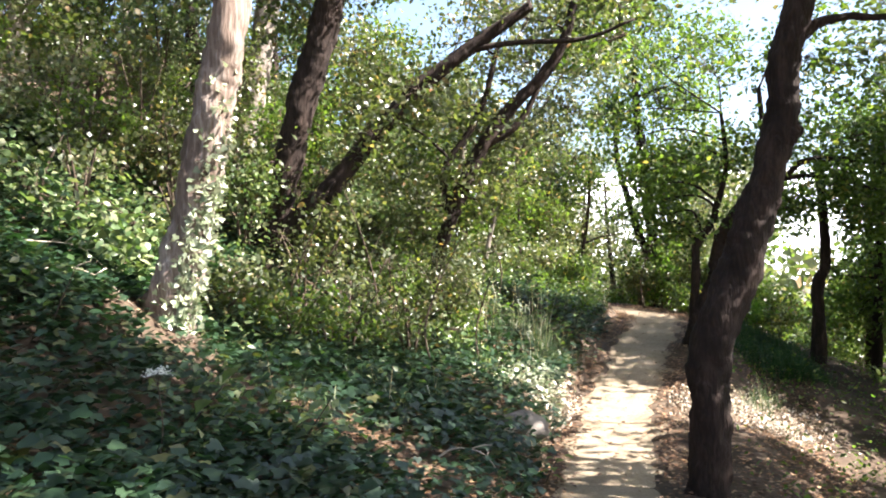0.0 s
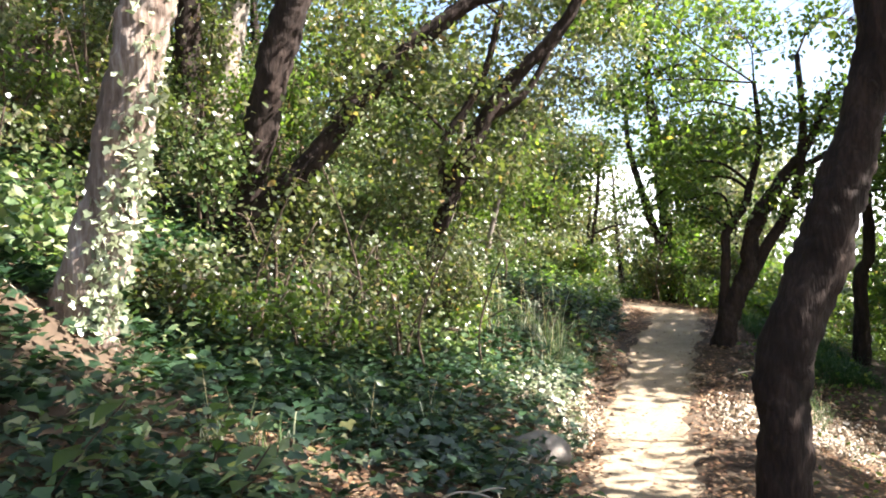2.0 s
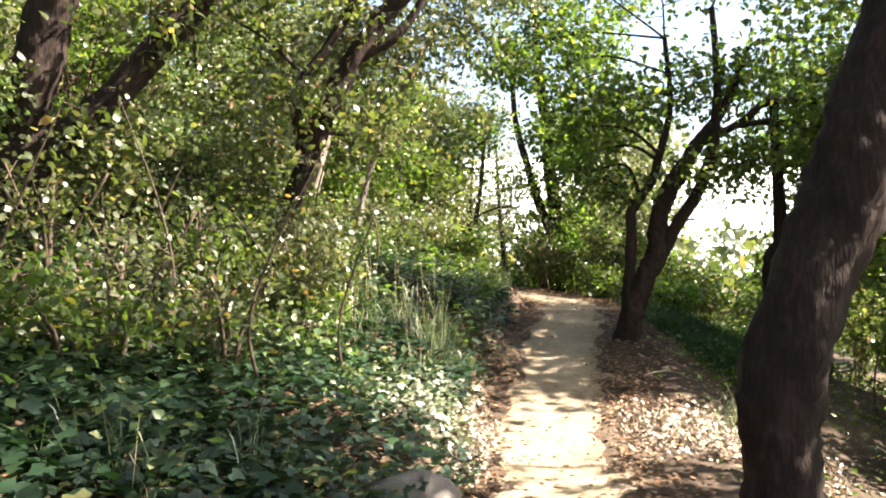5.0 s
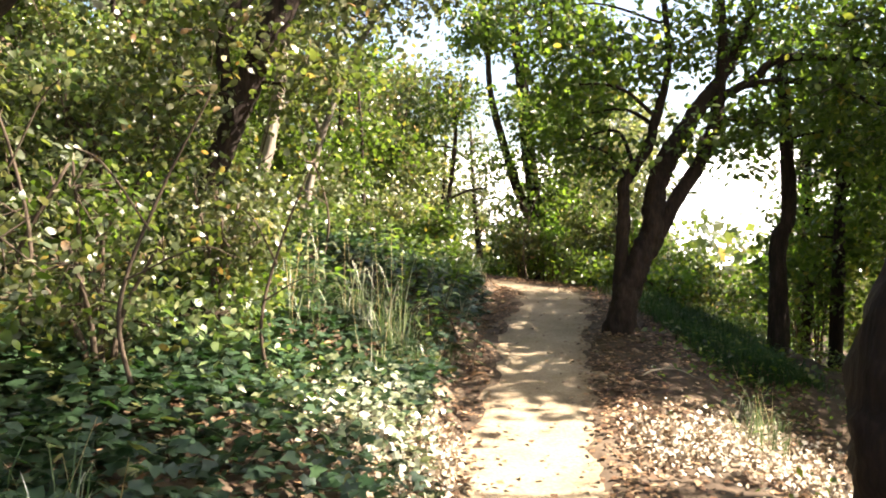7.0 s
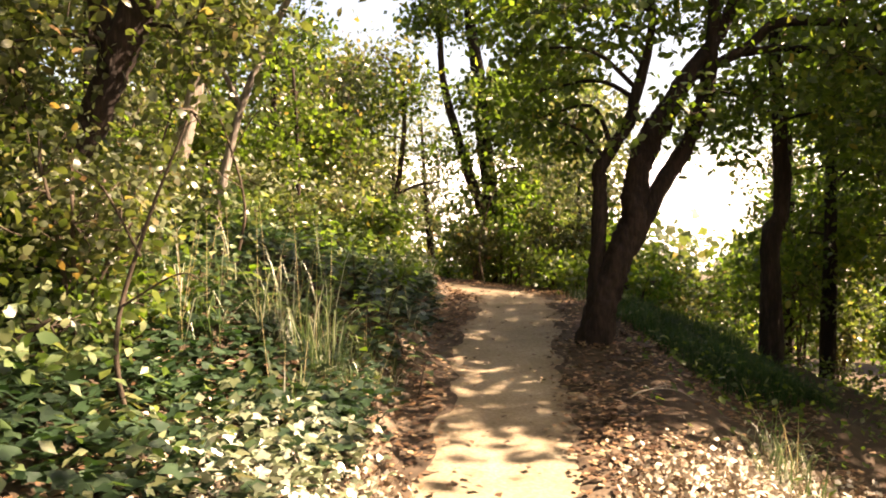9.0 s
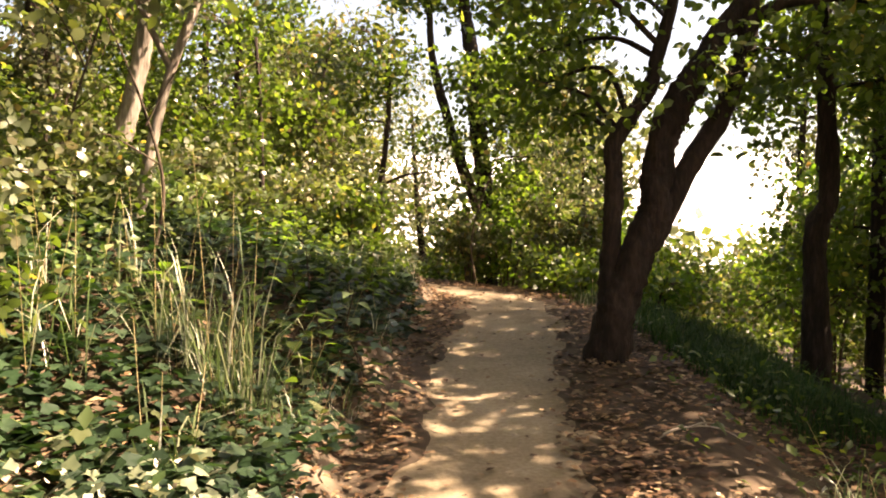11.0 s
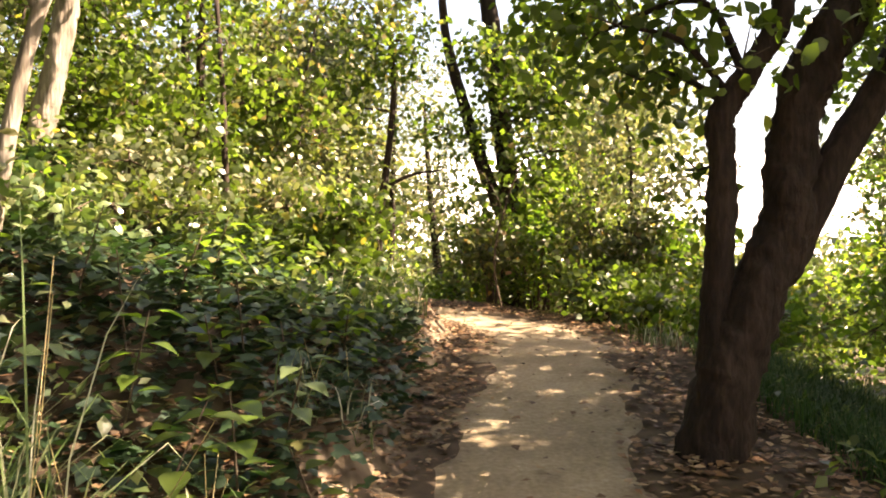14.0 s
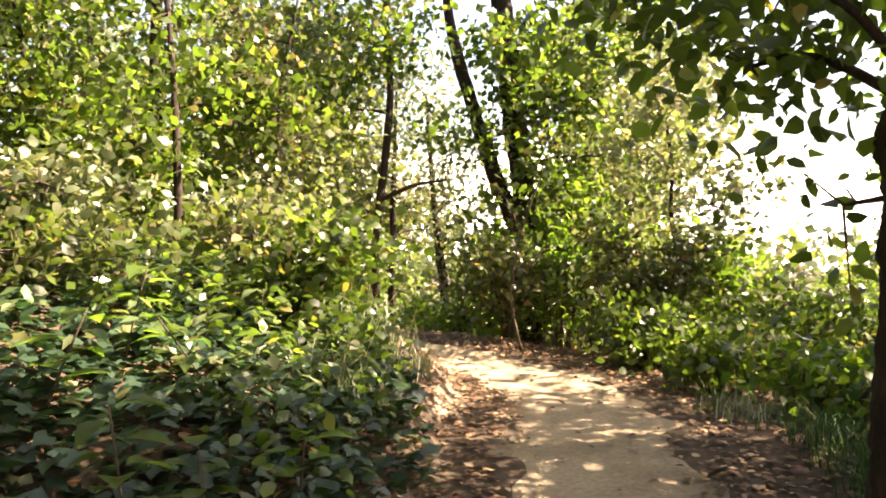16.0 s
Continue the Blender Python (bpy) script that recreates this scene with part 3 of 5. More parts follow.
T2L = [(-2.36, 10.9, 1.45, 0.15), (-1.9, 10.9, 1.97, 0.15), (-1.59, 10.9, 2.24, 0.145), (-1.28, 10.9, 2.62, 0.124), (-0.94, 10.93, 3.03, 0.12), (-0.52, 10.95, 3.51, 0.11), (-0.04, 10.97, 3.93, 0.1), (0.51, 10.97, 4.34, 0.09), (1.2, 10.98, 4.82, 0.07)]
T2B = [(0.3, 10.97, 4.2, 0.05), (1.0, 10.9, 4.3, 0.04), (1.9, 10.9, 4.35, 0.03), (2.6, 10.8, 4.6, 0.018)]
plant("tree", "dark leaning tree with a second slanting trunk on the bank", "tree", foot(T2), [T2, T2L, T2B],
      # the last four blobs hang above the view, added to shade the hillside
      [(-0.8, 11, 6.0, 1.6, 1.4, 0.9, 1800), (0.8, 11.2, 5.3, 1.2, 1.2, 0.6, 1500), (-2.2, 11.4, 5.2, 1.4, 1.3, 0.8, 1500), (2.2, 10.9, 5.0, 1.0, 1.0, 0.5, 1000), (-1.0, 11.3, 8.2, 2.0, 1.8, 1.0, 2000), (-0.4, 11.6, 3.9, 0.9, 0.9, 0.5, 1100), (-1.1, 10.5, 3.0, 0.6, 0.3, 0.4, 260), (-0.3, 10.6, 3.6, 0.6, 0.3, 0.4, 300), (-1.6, 10.4, 1.9, 0.5, 0.3, 0.3, 200), (-2.5, 10.6, 2.5, 0.4, 0.3, 0.5, 200), (0.4, 10.5, 8.9, 1.5, 1.3, 0.6, 1000), (1.9, 10.6, 9.1, 1.4, 1.3, 0.6, 1000), (-0.9, 9.7, 8.7, 1.4, 1.2, 0.6, 1000), (0.8, 8.9, 8.9, 1.4, 1.2, 0.6, 1000)],
      G2, BARK, 0.09, ROUND, 0.3, 14)

T3 = rooted([(-0.15, 12.35, 1.14, 0.121), (-0.08, 12.35, 1.38, 0.108), (0.02, 12.34, 1.68, 0.101), (0.19, 12.32, 2.15, 0.115), (0.39, 12.3, 2.63, 0.115), (0.63, 12.27, 3.1, 0.108), (1.03, 12.23, 3.64, 0.094), (1.5, 12.17, 4.11, 0.088), (1.83, 12.13, 4.65, 0.074), (2.04, 12.12, 5.53, 0.047)])
T3L = [(0.1, 12.33, 2.02, 0.074), (0.02, 12.35, 2.69, 0.067), (0.36, 12.31, 3.23, 0.057), (0.63, 12.28, 3.77, 0.051), (0.83, 12.26, 4.58, 0.037)]
T3R = [(0.63, 12.27, 3.06, 0.061), (1.03, 12.22, 3.3, 0.054), (1.3, 12.19, 3.64, 0.044), (1.57, 12.16, 4.24, 0.03)]
plant("tree", "small crooked forked tree with a mossy trunk on the bank", "tree", foot(T3), [T3, T3L, T3R],
      [(1.3, 12.2, 5.0, 1.1, 1.0, 0.7, 1500), (0.2, 12.2, 4.6, 0.9, 0.9, 0.7, 1100), (2.2, 12.3, 5.6, 1.1, 1.0, 0.6, 1200), (-0.6, 12.2, 3.4, 0.7, 0.6, 0.5, 800), (1.0, 12.6, 3.3, 0.7, 0.7, 0.5, 900),
       (0.7, 12.1, 2.3, 0.5, 0.5, 0.4, 500), (0.0, 11.8, 2.6, 0.4, 0.3, 0.5, 260), (-0.5, 11.9, 2.0, 0.5, 0.4, 0.4, 400), (0.4, 11.7, 3.6, 0.5, 0.4, 0.4, 350)],
      G2, BARK, 0.085, ROUND, 0.3, 15)

ARCH = rooted([(0.7, 14.6, 0.6, 0.055), (0.75, 14.6, 1.2, 0.048), (0.95, 14.6, 2.1, 0.042), (1.3, 14.65, 3.0, 0.036), (1.75, 14.7, 3.9, 0.03), (2.3, 14.8, 4.9, 0.02)])
ARCHL = [(0.95, 14.6, 2.1, 0.03), (0.6, 14.5, 2.9, 0.024), (0.5, 14.5, 3.8, 0.016)]
plant("tree", "slender pale-leaved tree arching from the bank towards the trail", "tree", foot(ARCH), [ARCH, ARCHL],
      [(1.4, 14.2, 3.6, 0.8, 0.7, 0.5, 900), (2.2, 14.6, 4.1, 0.8, 0.7, 0.5, 900), (2.7, 14.9, 5.0, 0.9, 0.8, 0.6, 1000), (1.6, 14.8, 4.9, 0.9, 0.8, 0.6, 1100), (0.5, 14.4, 4.0, 0.8, 0.7, 0.6, 900), (0.9, 14.2, 2.9, 0.6, 0.5, 0.4, 500), (1.2, 15.0, 5.9, 1.2, 1.0, 0.7, 1200), (2.4, 15.2, 6.1, 1.2, 1.0, 0.7, 1200)],
      GREYLEAF, GREYBARK, 0.085, ROUND, 0.3, 25, whole=True)

GREY = rooted([(-3.55, 14.16, 3.0, 0.25), (-3.5, 14.16, 3.3, 0.22), (-3.37, 14.16, 3.84, 0.21), (-3.28, 14.16, 4.57, 0.206), (-3.14, 14.17, 5.4, 0.206), (-3.0, 14.17, 6.77, 0.183), (-2.81, 14.18, 9.05, 0.137)])
plant("tree", "straight grey-barked tree high on the wooded bank", "tree", foot(GREY), [GREY], [(-2.8, 14.2, 8.6, 2.2, 2.0, 1.0, 1700), (-1.6, 14.6, 6.8, 1.2, 1.2, 0.8, 1200)], G1, GREYBARK, 0.14, WIDE, 0.35, 16)
BROWN = rooted([(-3.75, 13.16, 2.9, 0.22), (-3.69, 13.16, 3.24, 0.2), (-3.65, 13.16, 3.66, 0.186), (-3.61, 13.16, 4.75, 0.169), (-3.54, 13.17, 5.93, 0.152), (-3.47, 13.18, 8.04, 0.11)])
plant("tree", "brown straight-trunked tree high on the wooded bank", "tree", foot(BROWN), [BROWN], [(-3.5, 13.2, 8.0, 1.9, 1.8, 1.0, 1500), (-4.9, 13.0, 6.2, 1.3, 1.2, 0.8, 1200)], G2, BARK, 0.14, WIDE, 0.35, 17)
OLD = rooted([(-0.3, 17.9, 0.9, 0.15), (-0.19, 17.91, 1.07, 0.132), (-0.03, 17.88, 1.49, 0.115), (0.12, 17.86, 1.86, 0.108), (0.25, 17.84, 2.39, 0.105), (0.38, 17.82, 3.08, 0.095), (0.48, 17.82, 4.13, 0.079)])
plant("tree", "weathered pale grey tree trunk among shrubs", "tree", foot(OLD), [OLD], [(0.5, 17.8, 4.4, 1.2, 1.1, 0.7, 1500), (-0.6, 18.0, 4.8, 1.2, 1.1, 0.7, 1400)], G2, GREYBARK, 0.11, WIDE, 0.3, 18)

FAR = rooted([(5.65, 21.2, -0.3, 0.2), (5.6, 21.2, 0.3, 0.16), (5.57, 21.24, 0.87, 0.143), (5.53, 21.27, 1.88, 0.145), (5.4, 21.31, 2.89, 0.138), (5.32, 21.35, 3.9, 0.126), (5.16, 21.41, 5.08, 0.101), (5.08, 21.45, 6.51, 0.067)])
FARL = [(5.52, 21.26, 1.1, 0.1), (5.16, 21.35, 2.05, 0.1), (4.91, 21.42, 2.89, 0.084), (4.66, 21.5, 3.9, 0.067), (4.58, 21.54, 5.25, 0.042)]
plant("tree", "forked tree draped in foliage where the path bends", "tree", foot(FAR), [FAR, FARL],
      [(5.5, 21.2, 5.6, 1.6, 1.3, 1.0, 1700), (6.7, 21.3, 4.0, 1.1, 1.0, 1.0, 1000), (6.5, 21.0, 2.2, 0.9, 0.8, 1.2, 900), (5.3, 20.8, 1.4, 0.7, 0.6, 0.8, 450), (4.4, 21.5, 5.0, 0.8, 0.8, 0.7, 800), (5.9, 21.0, 3.2, 0.7, 0.7, 0.8, 800), (4.5, 21.2, 6.6, 1.5, 1.2, 0.8, 1300), (5.4, 20.8, 2.6, 0.6, 0.4, 0.8, 380), (5.1, 20.9, 3.6, 0.6, 0.4, 0.7, 320), (5.6, 20.7, 0.6, 0.7, 0.4, 0.6, 500), (6.6, 21.5, 5.6, 1.0, 1.0, 1.0, 800), (5.3, 21.4, 7.6, 1.6, 1.3, 0.9, 1500), (6.9, 21.7, 7.0, 1.3, 1.1, 1.0, 1100), (4.2, 21.6, 8.2, 1.4, 1.2, 0.8, 1100)],
      G1, BARK, 0.115, WIDE, 0.3, 19)
SAP = rooted([(3.6, 20.9, -0.1, 0.055), (3.61, 20.9, 0.5, 0.05), (3.61, 20.9, 1.17, 0.046), (3.73, 20.9, 2.1, 0.048), (3.8, 20.9, 2.95, 0.039), (3.76, 20.9, 3.9, 0.027)])
SAPB = [(3.7, 20.9, 1.65, 0.03), (4.07, 20.85, 1.81, 0.023), (4.44, 20.8, 1.87, 0.012)]
SAPC = [(3.62, 20.9, 1.2, 0.026), (3.3, 20.9, 1.45, 0.02), (3.15, 20.9, 1.9, 0.012)]
plant("sapling", "slender dark sapling at the bend of the path", "sapling", foot(SAP), [SAP, SAPB, SAPC], [(3.6, 20.9, 3.6, 0.8, 0.7, 0.7, 1000), (3.0, 20.9, 2.7, 0.6, 0.6, 0.6, 600), (4.5, 20.8, 2.4, 0.5, 0.5, 0.35, 300)], G1, BARK, 0.1, WIDE, 0.3, 20)
SAP2 = rooted([(1.67, 18.0, 0.3, 0.04), (1.72, 18.0, 0.9, 0.036), (1.72, 18.01, 1.54, 0.034), (1.7, 18.03, 2.33, 0.028), (1.64, 18.06, 3.23, 0.022)])
plant("sapling", "thin leafy sapling on the low bank", "sapling", foot(SAP2), [SAP2], [(1.7, 18, 3.0, 0.7, 0.7, 0.7, 900), (1.5, 17.9, 1.9, 0.5, 0.5, 0.5, 500)], G1, BARK, 0.09, WIDE, 0.3, 21)
SAP3 = rooted([(1.33, 19.0, 0.23, 0.075), (1.36, 19.1, 0.7, 0.062), (1.36, 19.11, 1.3, 0.057), (1.4, 19.12, 2.25, 0.051), (1.44, 19.12, 3.6, 0.036)])
plant("tree", "young dark tree with dense small leaves", "tree", foot(SAP3), [SAP3], [(1.4, 19.1, 3.6, 1.0, 0.9, 0.8, 1500), (0.8, 18.9, 2.3, 0.6, 0.6, 0.6, 700), (2.1, 19.0, 2.4, 0.6, 0.6, 0.6, 700)], G1, BARK, 0.1, WIDE, 0.3, 22)
FARR = rooted([(6.71, 14.35, -0.7, 0.15), (6.71, 14.36, 0.1, 0.115), (6.7, 14.37, 0.87, 0.102), (6.82, 14.35, 1.22, 0.089), (6.8, 14.37, 2.03, 0.082), (6.73, 14.41, 3.2, 0.061)])
plant("tree", "small dark tree on the slope below the path", "tree", foot(FARR), [FARR], [(6.9, 14.5, 3.2, 1.0, 1.0, 0.8, 1300), (7.4, 14.2, 2.3, 0.7, 0.7, 0.6, 700), (6.5, 14.9, 2.2, 0.6, 0.6, 0.5, 450)], G1, BARK, 0.1, WIDE, 0.3, 23)
for i, (x, y, h) in enumerate([(9.6, 15.2, 3.8), (10.6, 16.6, 4.5), (8.6, 6.6, 4.5)]):
    z = ground_z(x, y)
    lean = rng.normal(0, 0.25, 2)
    S = [(x, y, z - 0.1, 0.14), (x + lean[0] * 0.3, y, z + h * 0.3, 0.11), (x + lean[0], y + lean[1] * 0.5, z + h * 0.6, 0.09), (x + 1.6 * lean[0], y + lean[1], z + h, 0.05)]
    plant("tree", "slim dark tree on the falling slope", "tree", (x, y, z), [S],
          [(x + 1.6 * lean[0], y, z + h, 1.4, 1.3, 0.9, 1700), (x + 0.6, y - 0.3, z + h * 0.72, 0.9, 0.9, 0.7, 900), (x - 0.7, y + 0.3, z + h * 0.62, 0.8, 0.8, 0.6, 700)], (G1, G2, G3)[i % 3], BARK, 0.11, WIDE, 0.3, 60 + i, group="trees below the path")

# tall trees added down the slope, unseen crowns meeting over the trail for shade
q = np.random.default_rng(77)
for i, (x, y) in enumerate([(11.2, 4.5), (10.8, 8.0), (11.6, 11.4), (11.0, 14.2), (12.5, 0.5), (8.6, 3.2), (15.2, 7), (15.4, 13), (14.6, 2.5), (14.8, 10), (9.4, -2.5), (13.6, -3.5)]):
    z = ground_z(x, y)
    S = [(x, y, z - 0.2, 0.22), (x - 0.2, y, z + 2.6, 0.18), (x - 0.6, y + 0.2, z + 5.4, 0.14), (x - 1.0, y + 0.3, z + 9, 0.07)]
    B = [(x + dx + q.normal(0, 0.5), y + dy + q.normal(0, 0.5), z + dz + q.normal(0, 0.4), 2.0, 2.0, 0.9, 900) for dx, dy, dz in ((-3.4, -0.6, 7.4), (-1.8, 1.2, 8.2), (-1.4, -1.3, 9.0), (0.4, 0.4, 8.8), (-4.6, 0.9, 8.4))]
    plant("tree", "tall tree added down the slope, its unseen crown shading the trail", "tree", (x, y, z), [S], B, (G1, G2)[i % 2], BARK, 0.17, WIDE, 0.55, 130 + i, 0.3, 18, "canopy trees")


for i, (x, y, h) in enumerate([(0.4, 19.4, 3.6), (2.4, 19.6, 3.4), (-0.9, 18.6, 3.8), (2.9, 22.0, 3.6), (-2.0, 17.4, 3.6), (-1.2, 14.2, 3.2), (-2.6, 15.6, 4.0), (6.6, 19.2, 3.2), (2.0, 22.4, 4.4), (7.0, 22.4, 4.6), (-0.4, 22.0, 4.6)]):
    z = ground_z(x, y)
    l = rng.choice([-1, 1]) * rng.uniform(0.25, 0.7)
    S = [(x, y, z - 0.1, 0.045), (x - 0.15 * l, y, z + h * 0.25, 0.038), (x + 0.25 * l, y + 0.1, z + h * 0.55, 0.028), (x + 0.45 * l, y, z + h * 0.75, 0.02), (x + l, y, z + h, 0.012)]
    B = [(x + l * u + rng.normal(0, 0.3), y + rng.normal(0, 0.3), z + h * u, 0.75, 0.65, 0.5, 480) for u in (0.3, 0.45, 0.6, 0.75, 0.9, 1.05)]
    plant("sapling", "slender leafy sapling in the thicket", "sapling", (x, y, z), [S], B, (G1, G2, G1, GREYLEAF)[i % 4], BARK, 0.085, WIDE, 0.3, 160 + i, 0.17, 22, "saplings in the thicket")


# leafy trees below the path, in full sun, that close the view past the forked tree
q = np.random.default_rng(79)
for i, (x, y, h, n) in enumerate([(8.3, 15.4, 5.4, 520), (9.3, 17.5, 5.2, 520), (9.0, 13.8, 4.8, 520), (10.6, 19.6, 6.0, 520), (9.8, 12.0, 5.2, 520), (8.5, 12.3, 4.4, 420), (5.6, 26.0, 5.4, 320), (4.9, 28.5, 6.2, 360)]):
    z = ground_z(x, y)
    l = q.normal(0, 0.35)
    S = [(x, y, z - 0.15, 0.1), (x + 0.15 * l, y, z + h * 0.3, 0.085), (x + 0.6 * l, y + 0.1, z + h * 0.65, 0.06), (x + l, y, z + h, 0.025)]
    B = [(x + l * u + q.normal(0, 0.45), y + q.normal(0, 0.4), z + h * u, 0.85, 0.8, 0.55, n) for u in (0.22, 0.36, 0.5, 0.64, 0.78, 0.92, 1.05)]
    plant("tree", ("sunlit leafy tree on the slope below the path", "pale sunlit tree beyond the bend")[i > 5], "tree", (x, y, z), [S], B, (G1, G3, G1, G2, G3)[i % 5] if i < 6 else GREYLEAF, BARK, 0.1, ROUND, 0.3, 1300 + i, 0.2, 20, "sunlit trees", whole=True)
# added trees out of view, crowns roofing the bank to darken the walk's start
for i, (x, y, at_) in enumerate([(7.2, 1.6, ((4.6, 2.8, 8.2), (3.0, 2.2, 8.0), (6.1, 3.2, 8.6), (4.4, 4.7, 8.4), (2.4, 4.2, 7.6), (5.8, 5.0, 9.0))), (-7.4, 4.0, ((-5.5, 4.2, 9.4), (-4.0, 3.4, 9.0), (-3.6, 5.6, 9.6), (-2.2, 4.4, 9.2), (-5.2, 6.4, 9.8))), (-7.8, 8.6, ((-6.0, 8.2, 10.2), (-4.6, 9.4, 10.4), (-3.4, 8.0, 10.0)))]):
    z = ground_z(x, y)
    c = np.mean(at_, axis=0)
    S = [(x, y, z - 0.2, 0.22), (x + 0.1 * (c[0] - x), y, z + 3, 0.18), (x + 0.35 * (c[0] - x), y + 0.3 * (c[1] - y), z + 5.2, 0.13), (*c, 0.05)]
    plant("tree", "tall woodland tree added out of view, its crown shading the bank", "tree", (x, y, z), [S], [(a, b, d, 1.4, 1.4, 0.7, 700) for a, b, d in at_], (G1, G2)[i % 2], BARK, 0.17, WIDE, 0.55, 1350 + i, 0.3, 18, "canopy trees", whole=i > 0)


# ---------------------------------------------------------------- shrubs
def shrub(x, y, h, w, n, leaf, size, seed, label, group, shape=WIDE, bark=TWIG, stems=4):
    r = np.random.default_rng(seed)
    z = ground_z(x, y)
    S, B = [], []
    for k in range(stems):
        a = k * 6.28 / stems + r.uniform(-0.5, 0.5)
        q = w * r.uniform(0.35, 0.75)
        ex, ey, ez = x + q * math.cos(a), y + q * math.sin(a), z + h * r.uniform(0.6, 0.95)
        S.append([(x + 0.05 * math.cos(a), y + 0.05 * math.sin(a), z - 0.06, 0.022), ((x * 2 + ex) / 3, (y * 2 + ey) / 3, z + 0.45 * (ez - z), 0.017), (ex, ey, ez, 0.008)])
        B.append((ex, ey, ez - 0.12 * h, w * 0.5, w * 0.5, h * 0.3, n / (stems + 1)))
    B.append((x, y, z + 0.5 * h, w * 0.6, w * 0.6, h * 0.42, n / (stems + 1)))
    return plant("shrub", label, "shrub", (x, y, z), S, B, leaf, bark, size, shape, 0.35, seed, 0.12, 20, group, False, 0.5, ("stem", "stem"))


r = np.random.default_rng(31)


def in_vista(x, y):
    """The two breaks in the woods beyond the bend, where the sky comes through."""
    az, d = math.degrees(math.atan2(x - 2.0, y - 9.7)), math.hypot(x - 2.0, y - 9.7)
    return (7.5 < az < 15 and d > 11.6) or (28 < az < 36.5 and d > 9)


placed = []


def free(x, y, d):
    if any((x - a) ** 2 + (y - b) ** 2 < d * d for a, b in placed):
        return False
    placed.append((x, y))
    return True


# shrubs over the bank
n_sh = 0
for _ in range(2500):
    x, y = r.uniform(-8, 3.4), r.uniform(7.5, 26)
    s = float(beside(x, y)[0][0])
    if s > -1.45 or (s > -2.2 and y < 12) or (abs(x + 2.2) < 1.3 and y < 8.2) or (s > -2.9 and y < 9.6) or not free(x, y, 0.72 + 0.015 * y):
        continue
    h = r.uniform(0.6, 1.3) if s > -2.6 else r.uniform(1.2, 2.8)
    if 12 < y < 17.2 and s > -2.6:
        continue
    if y < 9.6:
        h = r.uniform(0.35, 0.8)
    elif y < 13 and s < -2.6:
        h = r.uniform(0.9, 1.8)
    elif -1.0 < x < 2.2 and y < 17.4:
        h = r.uniform(0.4, 0.85) if s < -3 else r.uniform(0.25, 0.45)
    shrub(x, y, h, r.uniform(0.5, 0.9), int(r.uniform(800, 1100) * (0.6 + 0.35 * h)), (G2, G1, GREYLEAF, G2, IVY_L)[n_sh % 5], 0.055 + 0.0014 * y, 200 + n_sh, ("olive-green leafy shrub on the wooded bank", "fresh green leafy shrub on the bank", "grey-green dusty shrub on the bank", "olive-green leafy shrub on the wooded bank", "pale sunlit shrub on the wooded bank")[n_sh % 5], "shrubs on the bank", ROUND if s > -5.5 and y < 20.5 else WIDE)
    n_sh += 1
    if n_sh > 120:
        break
# shrubs on the falling side
n_sr = 0
for _ in range(900):
    x, y = r.uniform(3.5, 14), r.uniform(2, 27)
    s = float(beside(x, y)[0][0])
    if s < 2.2 or (s < 3.3 and y < 19) or (4.5 < x < 7.2 and 11.5 < y < 16) or not free(x, y, 1.1):
        continue
    h = r.uniform(1.2, 3.2) if not in_vista(x, y) else r.uniform(0.8, 1.5)
    shrub(x, y, h, r.uniform(0.55, 0.95), int(r.uniform(800, 1400)), (G1, G3, G2, G1)[n_sr % 4], 0.075 + 0.0012 * y, 400 + n_sr, ("fresh green shrub on the falling slope", "bright green backlit shrub on the slope", "olive shrub on the falling slope", "fresh green shrub on the falling slope")[n_sr % 4], "shrubs below the path", ROUND if s < 5 else WIDE)
    n_sr += 1
    if n_sr > 60:
        break
# bushes that close the bend
for i, (x, y, h, w, n) in enumerate([(6.1, 18.9, 1.5, 0.7, 1500), (6.9, 17.6, 1.0, 0.7, 1200), (5.6, 20.2, 1.7, 0.8, 1000), (4.9, 19.9, 1.2, 0.6, 1100), (6.6, 20.6, 2.4, 0.8, 1000), (4.3, 21.8, 0.5, 0.6, 500), (2.2, 17.6, 0.8, 0.55, 1000), (2.6, 16.6, 0.7, 0.5, 900),
                                    (2.0, 19.2, 1.3, 0.7, 1300), (7.4, 18.4, 0.9, 0.8, 1000), (5.6, 17.9, 0.6, 0.5, 800), (5.9, 15.9, 0.5, 0.5, 800), (6.4, 16.7, 0.6, 0.6, 900), (5.6, 16.9, 0.45, 0.45, 700)]):
    shrub(x, y, h, w, n, (G2, G1, G3)[i % 3], 0.085, 600 + i, ("dense olive bush at the bend of the path", "dense green bush at the bend of the path", "bright green bush at the bend of the path")[i % 3], "bushes at the bend", ROUND)

for i, (x, y, h, w) in enumerate([(-0.4, 9.7, 0.9, 0.55), (-1.1, 9.3, 0.9, 0.6), (-0.7, 10.6, 1.2, 0.6), (0.1, 11.2, 1.1, 0.5), (-1.7, 9.9, 1.1, 0.6), (0.1, 11.9, 1.1, 0.6), (-1.6, 8.5, 0.7, 0.5), (-0.8, 12.0, 1.5, 0.7), (-2.9, 9.0, 1.0, 0.6), (-3.6, 8.0, 1.0, 0.6), (-4.2, 9.4, 1.3, 0.7), (-3.4, 10.2, 1.4, 0.7)]):
    shrub(x, y, h, w, int(700 * (0.5 + h * 0.7)), (G2, GREYLEAF, G1, G2)[i % 4], 0.06, 650 + i, ("olive bush with small leaves on the bank", "dusty grey-green bush on the bank", "green bush with small leaves on the bank", "olive bush with small leaves on the bank")[i % 4], "bushes on the bank", ROUND)
